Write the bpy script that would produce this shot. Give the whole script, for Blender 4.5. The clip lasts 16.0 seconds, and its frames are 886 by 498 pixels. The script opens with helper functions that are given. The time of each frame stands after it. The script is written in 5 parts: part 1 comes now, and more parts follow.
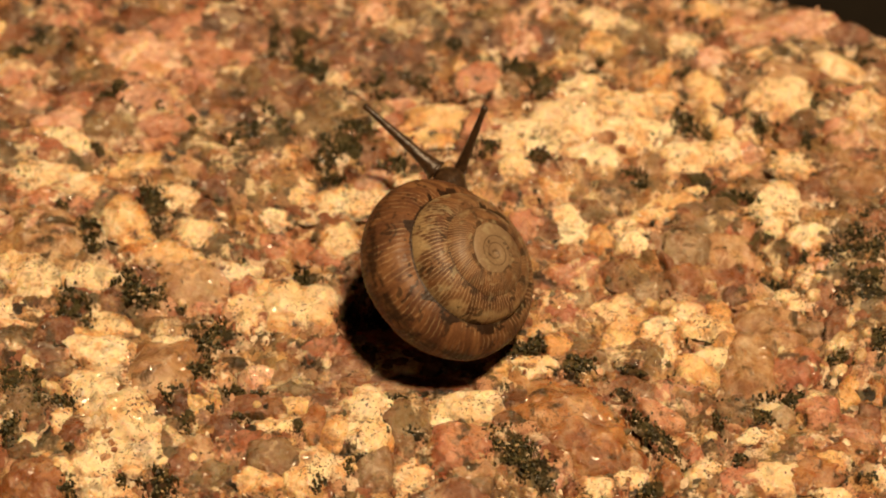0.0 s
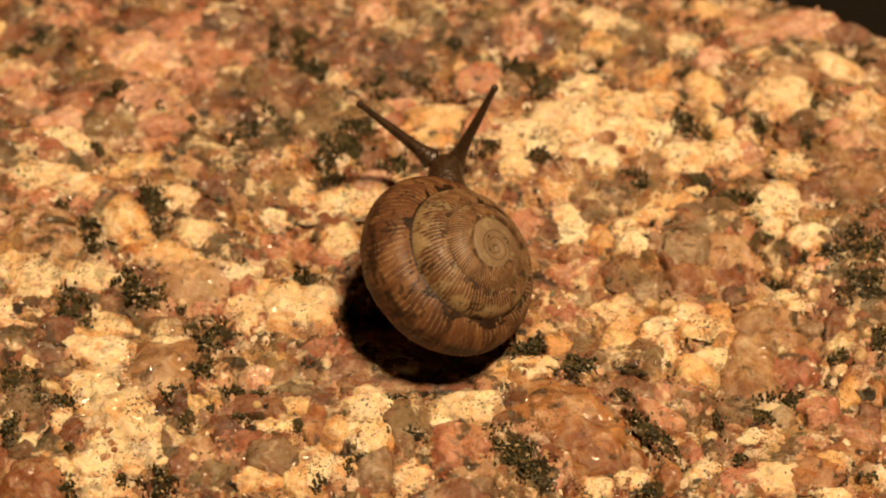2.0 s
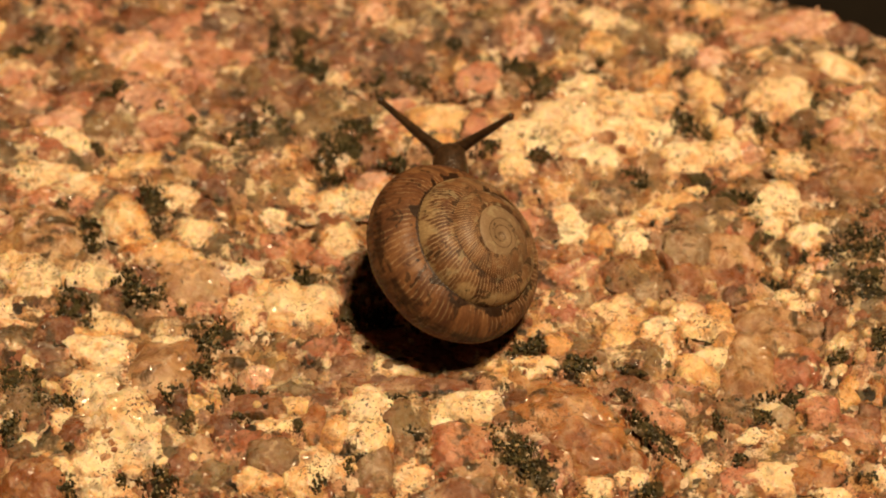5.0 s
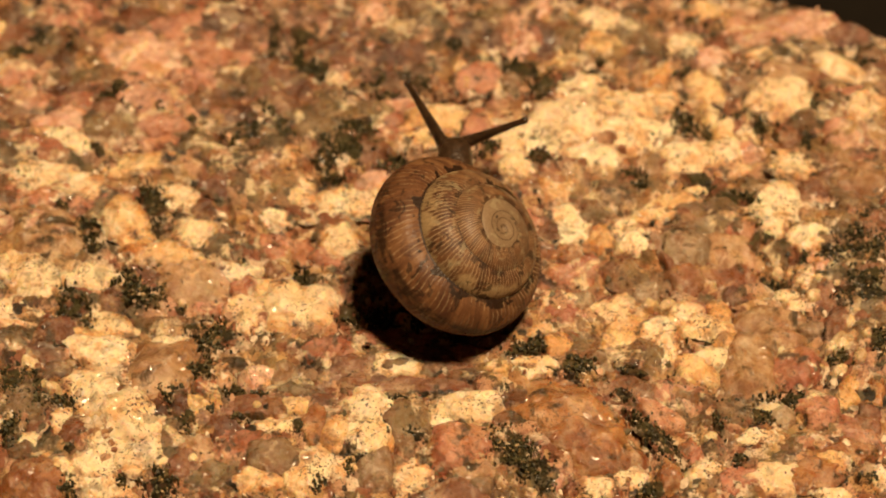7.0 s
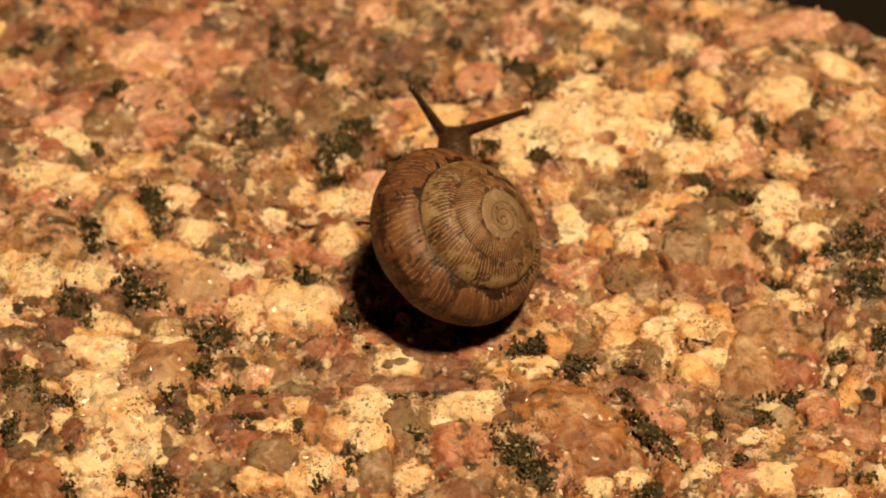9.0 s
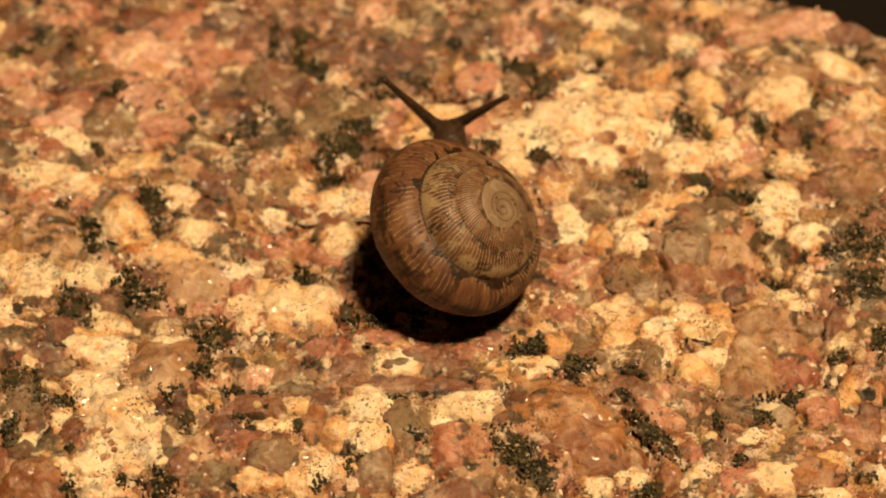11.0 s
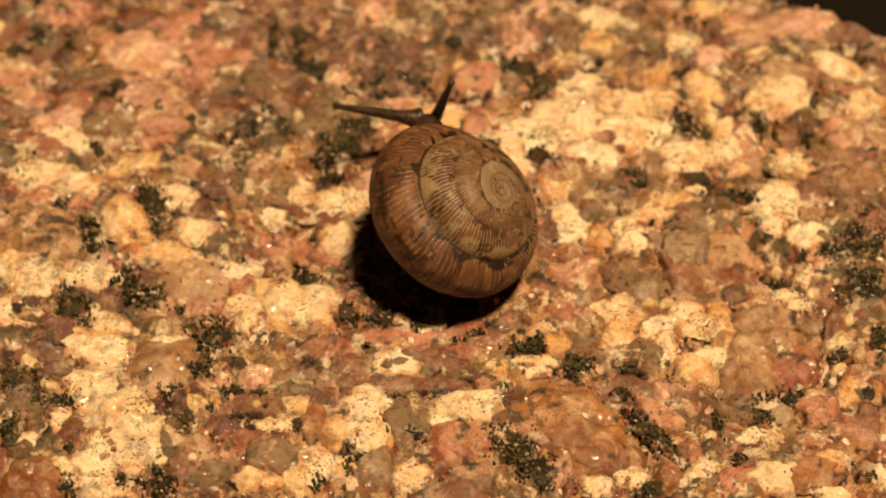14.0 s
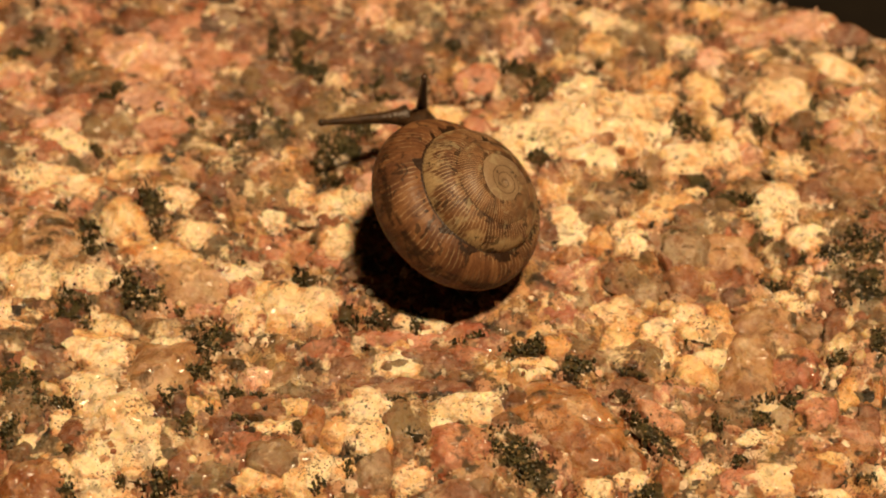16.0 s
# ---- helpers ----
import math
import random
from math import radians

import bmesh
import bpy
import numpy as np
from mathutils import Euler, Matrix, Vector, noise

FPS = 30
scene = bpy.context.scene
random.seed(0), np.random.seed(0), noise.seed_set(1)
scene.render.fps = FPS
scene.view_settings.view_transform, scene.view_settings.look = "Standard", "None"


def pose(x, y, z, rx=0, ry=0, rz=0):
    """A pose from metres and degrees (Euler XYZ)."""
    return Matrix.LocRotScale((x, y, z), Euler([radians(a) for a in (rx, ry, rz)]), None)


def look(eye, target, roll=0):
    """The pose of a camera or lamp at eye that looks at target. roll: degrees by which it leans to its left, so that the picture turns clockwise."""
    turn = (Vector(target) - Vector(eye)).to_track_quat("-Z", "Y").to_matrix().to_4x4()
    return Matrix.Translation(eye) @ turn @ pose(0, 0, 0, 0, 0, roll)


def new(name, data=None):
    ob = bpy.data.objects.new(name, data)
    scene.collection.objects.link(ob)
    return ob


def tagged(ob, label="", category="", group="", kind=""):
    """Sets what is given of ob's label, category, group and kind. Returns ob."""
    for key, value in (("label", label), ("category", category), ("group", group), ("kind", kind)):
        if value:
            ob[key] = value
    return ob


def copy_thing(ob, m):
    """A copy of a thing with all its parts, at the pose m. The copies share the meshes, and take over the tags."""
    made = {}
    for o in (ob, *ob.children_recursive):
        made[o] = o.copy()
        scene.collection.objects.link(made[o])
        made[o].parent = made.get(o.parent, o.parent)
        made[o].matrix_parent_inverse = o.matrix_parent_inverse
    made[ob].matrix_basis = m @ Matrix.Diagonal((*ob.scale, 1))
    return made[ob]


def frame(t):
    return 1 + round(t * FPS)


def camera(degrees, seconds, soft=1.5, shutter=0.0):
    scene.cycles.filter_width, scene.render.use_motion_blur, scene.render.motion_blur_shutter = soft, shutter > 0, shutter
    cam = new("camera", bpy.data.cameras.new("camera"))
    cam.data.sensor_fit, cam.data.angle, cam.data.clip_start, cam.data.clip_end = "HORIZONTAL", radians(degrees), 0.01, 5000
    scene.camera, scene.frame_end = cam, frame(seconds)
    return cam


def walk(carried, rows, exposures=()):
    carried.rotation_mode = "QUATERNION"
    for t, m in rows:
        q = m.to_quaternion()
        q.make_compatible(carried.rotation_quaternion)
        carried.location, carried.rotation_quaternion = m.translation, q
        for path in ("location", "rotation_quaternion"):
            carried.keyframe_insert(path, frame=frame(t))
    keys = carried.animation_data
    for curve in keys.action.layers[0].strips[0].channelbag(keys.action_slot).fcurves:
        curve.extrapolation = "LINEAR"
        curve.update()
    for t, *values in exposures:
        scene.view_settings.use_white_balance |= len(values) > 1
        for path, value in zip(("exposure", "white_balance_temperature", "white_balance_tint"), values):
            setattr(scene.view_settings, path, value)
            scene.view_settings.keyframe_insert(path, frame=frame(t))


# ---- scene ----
MM = 0.001

# ---- camera: a close-up lens held almost still over the stone ----
ELEV, DIST = radians(52), 147.5 * MM
EYE = Vector((0, -DIST * math.cos(ELEV), DIST * math.sin(ELEV)))
UP = Vector((0, math.sin(ELEV), math.cos(ELEV)))
cam = camera(24, 16.0, soft=1.9)
cam.data.dof.use_dof = True
cam.data.dof.focus_distance = 0.1385
cam.data.dof.aperture_fstop = 34.0


def aim(dx, dy):
    """The camera's pose, its aim nudged sideways and upwards by millimetres on the stone."""
    return look(EYE, Vector((dx * MM, 0, 0)) + UP * dy * MM)


walk(cam, [
    (0, aim(0.000, 0.000)),
    (12.5, aim(0.000, 0.000)),
    (13, aim(0.007, -0.060)),
    (13.5, aim(0.007, -0.060)),
    (14, aim(0.057, -0.047)),
    (14.5, aim(0.070, 0.067)),
    (15, aim(0.051, 0.060)),
    (15.5, aim(0.003, -0.117)),
    (16, aim(0.070, 0.108)),
])

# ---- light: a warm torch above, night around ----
world = bpy.data.worlds.new("night")
scene.world = world
world.use_nodes = True
world.node_tree.nodes["Background"].inputs["Color"].default_value = (1.0, 0.72, 0.45, 1)
world.node_tree.nodes["Background"].inputs["Strength"].default_value = 0.003

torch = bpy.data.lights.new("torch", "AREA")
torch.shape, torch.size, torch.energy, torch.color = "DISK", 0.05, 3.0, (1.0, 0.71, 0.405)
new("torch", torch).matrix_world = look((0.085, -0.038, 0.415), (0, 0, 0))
scene.view_settings.exposure = 0.0


# ---- materials ----
class Nodes:
    """A node material in a few words."""

    def __init__(self, name, rough=0.5, spec=0.5):
        self.mat = bpy.data.materials.new(name)
        self.mat.use_nodes = True
        self.tree = self.mat.node_tree
        self.bsdf = self.tree.nodes["Principled BSDF"]
        self.bsdf.inputs["Roughness"].default_value = rough
        self.bsdf.inputs["Specular IOR Level"].default_value = spec

    def put(self, socket, value):
        if isinstance(value, bpy.types.NodeSocket):
            self.tree.links.new(value, socket)
        elif isinstance(value, tuple) and len(value) == 3 and socket.type == "RGBA":
            socket.default_value = (*value, 1)
        else:
            socket.default_value = value

    def node(self, kind, out=0, props=(), **inputs):
        n = self.tree.nodes.new(kind)
        for key, value in props:
            if key == "operation":
                n.operation = value
            elif key == "data_type":
                n.data_type = value
            elif key == "blend_type":
                n.blend_type = value
            elif key == "feature":
                n.feature = value
            elif key == "attribute_name":
                n.attribute_name = value
            elif key == "interpolation":
                n.color_ramp.interpolation = value
        for key, value in inputs.items():
            self.put(n.inputs[int(key[1:])] if key[0] == "i" and key[1:].isdigit() else n.inputs[key], value)
        return n.outputs[out]

    def place(self, scale=1000.0):
        g = self.node("ShaderNodeNewGeometry")
        return self.node("ShaderNodeVectorMath", props=[("operation", "SCALE")], Vector=g, Scale=scale)

    def noise(self, vec, scale, detail=4.0, rough=0.6, out=0, distortion=0.0):
        return self.node("ShaderNodeTexNoise", out, Vector=vec, Scale=scale, Detail=detail, Roughness=rough, Distortion=distortion)

    def math(self, op, a, b=0.0, c=0.0):
        return self.node("ShaderNodeMath", props=[("operation", op)], i0=a, i1=b, i2=c)

    def band(self, x, lo, hi):
        n = self.tree.nodes.new("ShaderNodeMapRange")
        n.interpolation_type = "SMOOTHSTEP"
        for i, v in enumerate((x, lo, hi, 0.0, 1.0)):
            self.put(n.inputs[i], v)
        return n.outputs[0]

    def mix(self, fac, a, b, blend="MIX"):
        n = self.tree.nodes.new("ShaderNodeMix")
        n.data_type, n.blend_type = "RGBA", blend
        self.put(n.inputs[0], fac)
        self.put(n.inputs[6], a)
        self.put(n.inputs[7], b)
        return n.outputs[2]

    def ramp(self, x, stops, hard=False):
        n = self.tree.nodes.new("ShaderNodeValToRGB")
        r = n.color_ramp
        r.interpolation = "CONSTANT" if hard else "LINEAR"
        while len(r.elements) < len(stops):
            r.elements.new(0.5)
        for e, (p, col) in zip(r.elements, stops):
            e.position, e.color = p, (*col, 1)
        self.put(n.inputs[0], x)
        return n.outputs[0]

    def bump(self, height, strength, distance):
        return self.node("ShaderNodeBump", Height=height, Strength=strength, Distance=distance)

    def finish(self, color, rough=None, normal=None):
        self.put(self.bsdf.inputs["Base Color"], color)
        if rough is not None:
            self.put(self.bsdf.inputs["Roughness"], rough)
        if normal is not None:
            self.put(self.bsdf.inputs["Normal"], normal)
        return self.mat


CREAM, PEACH, RUST = (0.80, 0.64, 0.46), (0.62, 0.36, 0.22), (0.27, 0.105, 0.055)
TAN, OLIVE, BLACK = (0.33, 0.21, 0.125), (0.13, 0.105, 0.06), (0.022, 0.02, 0.014)


def warped(n, p, scale, amount):
    """The place, shaken by noise, so that cells get ragged borders."""
    return n.node("ShaderNodeVectorMath", props=[("operation", "MULTIPLY_ADD")], i0=n.noise(p, scale, 4, 0.65, out=1),
                  i1=(amount, amount, amount), i2=p)


def smears(n, p, col, chalk=0.75, pale=False):
    """Patches of weathering that run on from crystal to crystal: chalky cream, iron rust, olive dirt."""
    for shift, scale, lo, hi, most, tone in (((13.0, 41.0, 3.0), 0.42, 0.545, 0.63, chalk, (0.92, 0.76, 0.50)), ((57.0, 8.0, 21.0), 0.50, 0.54, 0.66, 0.75, (0.66, 0.345, 0.13) if pale else (0.25, 0.115, 0.055)),
                                             ((91.0, 63.0, 2.0), 0.55, 0.55, 0.66, 0.45 if pale else 0.95, (0.055, 0.040, 0.017)), ((29.0, 77.0, 9.0), 1.2, 0.58, 0.635, 0.4, (0.17, 0.08, 0.038))):
        q = n.node("ShaderNodeVectorMath", props=[("operation", "ADD")], i0=p, i1=shift)
        col = n.mix(n.math("MULTIPLY", n.band(n.noise(q, scale, 6, 0.60, distortion=0.5), lo, hi), most), col, tone)
    return col


def weathered(n, p, col, specks, stain, cracks):
    """Wear that all the minerals share: an iron wash, a few hairline seams, clustered dark specks."""
    w = warped(n, p, 1.1, 1.1)
    sub = n.node("ShaderNodeSeparateColor", 0, Color=n.node("ShaderNodeTexVoronoi", 1, Vector=w, Scale=0.9))
    col = n.mix(n.math("MULTIPLY", n.band(sub, 0.72, 0.90), stain * 0.6), col, (0.36, 0.15, 0.06))
    col = n.mix(n.math("MULTIPLY", n.band(sub, 0.24, 0.06), stain * 0.35), col, (0.22, 0.16, 0.09))
    wash = n.band(n.noise(p, 0.42, 4, 0.55, distortion=0.8), 0.50, 0.68)
    col = n.mix(n.math("MULTIPLY", wash, min(1.0, stain * 2.0)), col, n.mix(1.0, col, (0.80, 0.55, 0.32), "MULTIPLY"))
    damp = n.band(n.noise(p, 0.75, 4, 0.6, distortion=1.0), 0.54, 0.66)
    col = n.mix(n.math("MULTIPLY", damp, 0.15 + stain), col, n.mix(1.0, col, (0.55, 0.38, 0.26), "MULTIPLY"))
    seam = n.node("ShaderNodeTexVoronoi", 0, props=[("feature", "DISTANCE_TO_EDGE")], Vector=warped(n, p, 0.8, 2.0), Scale=0.42)
    mask = n.band(n.noise(p, 0.5, 3), 0.46, 0.60)
    col = n.mix(n.math("MULTIPLY", n.math("MULTIPLY", n.band(seam, 0.045, 0.0), mask), cracks), col, (0.17, 0.065, 0.03))
    grain = n.noise(p, 2.2, 4, 0.6)
    col = n.mix(0.22, col, n.ramp(grain, [(0.34, (0.62, 0.52, 0.42)), (0.56, (1, 1, 1))]), "MULTIPLY")
    col = n.mix(0.24, col, n.ramp(n.noise(p, 5.0, 4, 0.65), [(0.36, (0.55, 0.45, 0.36)), (0.55, (1, 1, 1))]), "MULTIPLY")
    crowd = n.band(n.noise(p, 0.42, 4), 0.44, 0.62)
    fine = n.math("ADD", n.noise(p, 5.0, 3, 0.6), n.math("MULTIPLY", crowd, 0.085))
    return n.mix(n.math("MULTIPLY", n.band(fine, 0.63, 0.67), specks), col, (0.060, 0.034, 0.016))


def relief(n, p, strength):
    """Broken facets with fine pits between."""
    facets = n.node("ShaderNodeTexVoronoi", 0, Vector=warped(n, p, 1.6, 0.7), Scale=1.3)
    h = n.math("MULTIPLY_ADD", facets, 0.45, n.math("MULTIPLY", n.noise(p, 1.1, 6, 0.66), 1.1))
    return n.bump(h, strength, 0.0008)


def soft_tints(n, p, col, amount):
    """Slow drifts of colour through the stone: iron yellow and flesh pink."""
    col = n.mix(n.math("MULTIPLY", n.band(n.noise(p, 0.24, 4, 0.6), 0.46, 0.66), amount), col, (0.74, 0.44, 0.15))
    moved = n.node("ShaderNodeVectorMath", props=[("operation", "ADD")], i0=p, i1=(31.0, 17.0, 5.0))
    return n.mix(n.math("MULTIPLY", n.band(n.noise(moved, 0.3, 4, 0.6), 0.50, 0.68), amount), col, (0.64, 0.34, 0.27))


def ground_colour(n, p):
    """The ground mass: small crystals of every mineral."""
    warp = warped(n, p, 0.8, 1.5)
    minerals = [(0.0, BLACK), (0.10, OLIVE), (0.26, RUST), (0.44, TAN), (0.58, PEACH), (0.72, CREAM), (0.88, (0.55, 0.34, 0.16))]
    big = n.node("ShaderNodeTexVoronoi", 1, Vector=warp, Scale=0.60)
    small = n.node("ShaderNodeTexVoronoi", 1, Vector=warp, Scale=1.3)
    a = n.ramp(n.node("ShaderNodeSeparateColor", 0, Color=big), minerals, True)
    b = n.ramp(n.node("ShaderNodeSeparateColor", 1, Color=small), minerals, True)
    return n.mix(n.band(n.noise(p, 0.5, 3), 0.40, 0.56), a, b)


def wet(n, p, dry):
    """Roughness: dull stone with small wet, glassy spots."""
    return n.ramp(n.noise(p, 2.3, 4, 0.7), [(0.36, (0.10,) * 3), (0.46, (dry * 0.8,) * 3), (0.7, (dry,) * 3)])


def waxy(n, weight):
    """Damp gloss on top; light sinks a fraction of a millimetre into the crystals."""
    n.bsdf.inputs["Coat Weight"].default_value = 0.20
    n.bsdf.inputs["Coat Roughness"].default_value = 0.15
    # small cleavage faces, each turned its own way, that glint
    p = n.place()
    cell = n.node("ShaderNodeTexVoronoi", 1, Vector=warped(n, p, 2.0, 0.6), Scale=2.2)
    lean = n.node("ShaderNodeVectorMath", props=[("operation", "MULTIPLY_ADD")], i0=cell, i1=(1.3, 1.3, 0.0), i2=(-0.65, -0.65, 0.0))
    face = n.node("ShaderNodeVectorMath", props=[("operation", "ADD")], i0=n.node("ShaderNodeNewGeometry", 1), i1=lean)
    n.put(n.bsdf.inputs["Coat Normal"], n.node("ShaderNodeVectorMath", props=[("operation", "NORMALIZE")], i0=face))
    n.bsdf.inputs["Subsurface Weight"].default_value = weight
    n.bsdf.inputs["Subsurface Radius"].default_value = (1.0, 0.55, 0.25)
    n.bsdf.inputs["Subsurface Scale"].default_value = 0.0006


def granite():
    n = Nodes("granite", 0.5, 0.45)
    p = n.place()
    col = soft_tints(n, p, ground_colour(n, p), 0.35)
    col = weathered(n, p, col, 0.9, 0.28, 0.8)
    waxy(n, 0.2)
    return n.finish(col, wet(n, p, 0.6), relief(n, p, 0.8))


def mineral(name, pale, deep, specks=0.5, stain=0.3, dry=0.5, bumps=0.45, spec=0.5, tint=0.3, sink=0.6, firm=0.66, milk=0.15, chalk=0.75):
    """One mineral: two tones in soft clouds under the common wear, its rim grown into its neighbours."""
    n = Nodes(name, 0.5, spec)
    p = n.place()
    who = n.node("ShaderNodeObjectInfo", 5)
    blot = n.math("ADD", n.noise(p, 0.30, 4, 0.55, distortion=0.5), n.math("MULTIPLY_ADD", who, 0.30, -0.15))
    col = soft_tints(n, p, n.mix(n.band(blot, 0.38, 0.64), pale, deep), tint)
    milky = n.band(n.noise(p, 0.55, 3, 0.5, distortion=0.6), 0.50, 0.66)
    col = n.mix(n.math("MULTIPLY", milky, milk), col, (0.95, 0.84, 0.66))
    amber = n.band(n.noise(p, 0.8, 3, 0.5, distortion=0.8), 0.56, 0.70)
    col = n.mix(n.math("MULTIPLY", amber, 0.45), col, n.mix(1.0, col, (0.95, 0.66, 0.36), "MULTIPLY"))
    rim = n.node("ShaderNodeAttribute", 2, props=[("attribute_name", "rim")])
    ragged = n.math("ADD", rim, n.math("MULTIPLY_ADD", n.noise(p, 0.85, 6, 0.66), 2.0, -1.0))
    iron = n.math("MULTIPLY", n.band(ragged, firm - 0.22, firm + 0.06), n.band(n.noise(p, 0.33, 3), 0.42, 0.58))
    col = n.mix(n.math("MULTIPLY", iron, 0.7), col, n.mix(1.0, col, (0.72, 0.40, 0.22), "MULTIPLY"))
    col = n.mix(n.band(ragged, firm, firm + 0.22), col, ground_colour(n, p))
    if sink:
        col = smears(n, p, col, chalk, pale[1] > 0.44)
    col = weathered(n, p, col, specks, stain, 0.5)
    waxy(n, sink)
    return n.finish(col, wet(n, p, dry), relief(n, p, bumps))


def mica_stuff():
    n = Nodes("black_mica", 0.45, 0.3)
    p = n.place()
    isle = n.node("ShaderNodeNewGeometry", 8)
    col = n.ramp(isle, [(0.0, (0.012, 0.010, 0.004)), (0.50, (0.034, 0.030, 0.011)), (0.72, (0.088, 0.075, 0.028)), (0.88, (0.18, 0.115, 0.048)), (1.0, (0.52, 0.34, 0.16))])
    col = n.mix(n.band(n.noise(p, 2.5, 4), 0.45, 0.75), col, (0.056, 0.052, 0.02))
    return n.finish(col, None, n.bump(n.noise(p, 4, 4), 0.5, 0.0002))


def grit_stuff():
    n = Nodes("mixed_grit", 0.45, 0.5)
    p = n.place()
    isle = n.node("ShaderNodeNewGeometry", 8)
    col = n.ramp(isle, [(0.0, BLACK), (0.14, OLIVE), (0.24, RUST), (0.36, (0.40, 0.24, 0.15)), (0.48, PEACH), (0.64, CREAM), (0.88, TAN)], True)
    col = n.mix(n.math("MULTIPLY", n.band(n.noise(p, 2.4, 5, 0.7), 0.45, 0.65), 0.5), col, (0.25, 0.12, 0.06))
    return n.finish(col, n.ramp(n.noise(p, 2, 3), [(0.35, (0.15,) * 3), (0.65, (0.6,) * 3)]), n.bump(n.noise(p, 3, 5), 0.5, 0.0003))


GRANITE = granite()
MINERALS = {
    "feldspar": mineral("cream_feldspar", (0.95, 0.82, 0.57), (0.88, 0.67, 0.40), 0.9, 0.10, tint=0.3, firm=0.69, milk=0.5),
    "golden": mineral("golden_feldspar", (0.87, 0.63, 0.33), (0.70, 0.41, 0.17), 0.7, 0.25, 0.4, tint=0.15, firm=0.66, milk=0.25),
    "rose": mineral("rose_feldspar", (0.76, 0.48, 0.37), (0.56, 0.30, 0.215), 0.6, 0.3, tint=0.2, milk=0.25),
    "peach": mineral("pink_feldspar", (0.60, 0.295, 0.20), (0.40, 0.16, 0.10), 0.6, 0.3, tint=0.25),
    "amber": mineral("amber_feldspar", (0.48, 0.235, 0.092), (0.24, 0.084, 0.028), 0.6, 0.25, 0.35, tint=0.12, firm=0.84, chalk=0.25),
    "rusty": mineral("rusty_feldspar", (0.24, 0.108, 0.060), (0.082, 0.035, 0.020), 0.6, 0.3, 0.4, tint=0.12, chalk=0.25),
    "quartz": mineral("tan_quartz", (0.58, 0.38, 0.22), (0.35, 0.20, 0.10), 0.3, 0.2, 0.25, 0.5, 0.6, 0.2, 0.55, firm=0.88, milk=0.15, chalk=0.25),
    "smoky": mineral("smoky_quartz", (0.42, 0.315, 0.205), (0.26, 0.175, 0.105), 0.4, 0.2, 0.25, 0.5, 0.6, 0.1, 0.5, firm=0.80, milk=0.15, chalk=0.25),
    "stained": mineral("stained_quartz", (0.24, 0.165, 0.085), (0.085, 0.060, 0.028), 0.8, 0.3, 0.45, 0.6, tint=0.12),
    "pebble": mineral("pale_quartz", (0.80, 0.64, 0.40), (0.62, 0.45, 0.24), 0.3, 0.15, 0.3, 0.4, 0.6, 0.15, firm=0.95),
    "biotite": mineral("dark_biotite", (0.070, 0.060, 0.023), (0.018, 0.015, 0.006), 0.9, 0.15, 0.65, 0.9, 0.25, 0.05, 0.0, firm=0.56, milk=0.0),
}
MICA, GRIT = mica_stuff(), grit_stuff()


def soil():
    n = Nodes("dark_soil", 0.95, 0.2)
    p = n.place()
    col = n.ramp(n.noise(p, 0.08, 6), [(0.3, (0.006, 0.004, 0.0025)), (0.7, (0.017, 0.012, 0.007))])
    return n.finish(col, None, n.bump(n.noise(p, 0.2, 6), 0.8, 0.004))


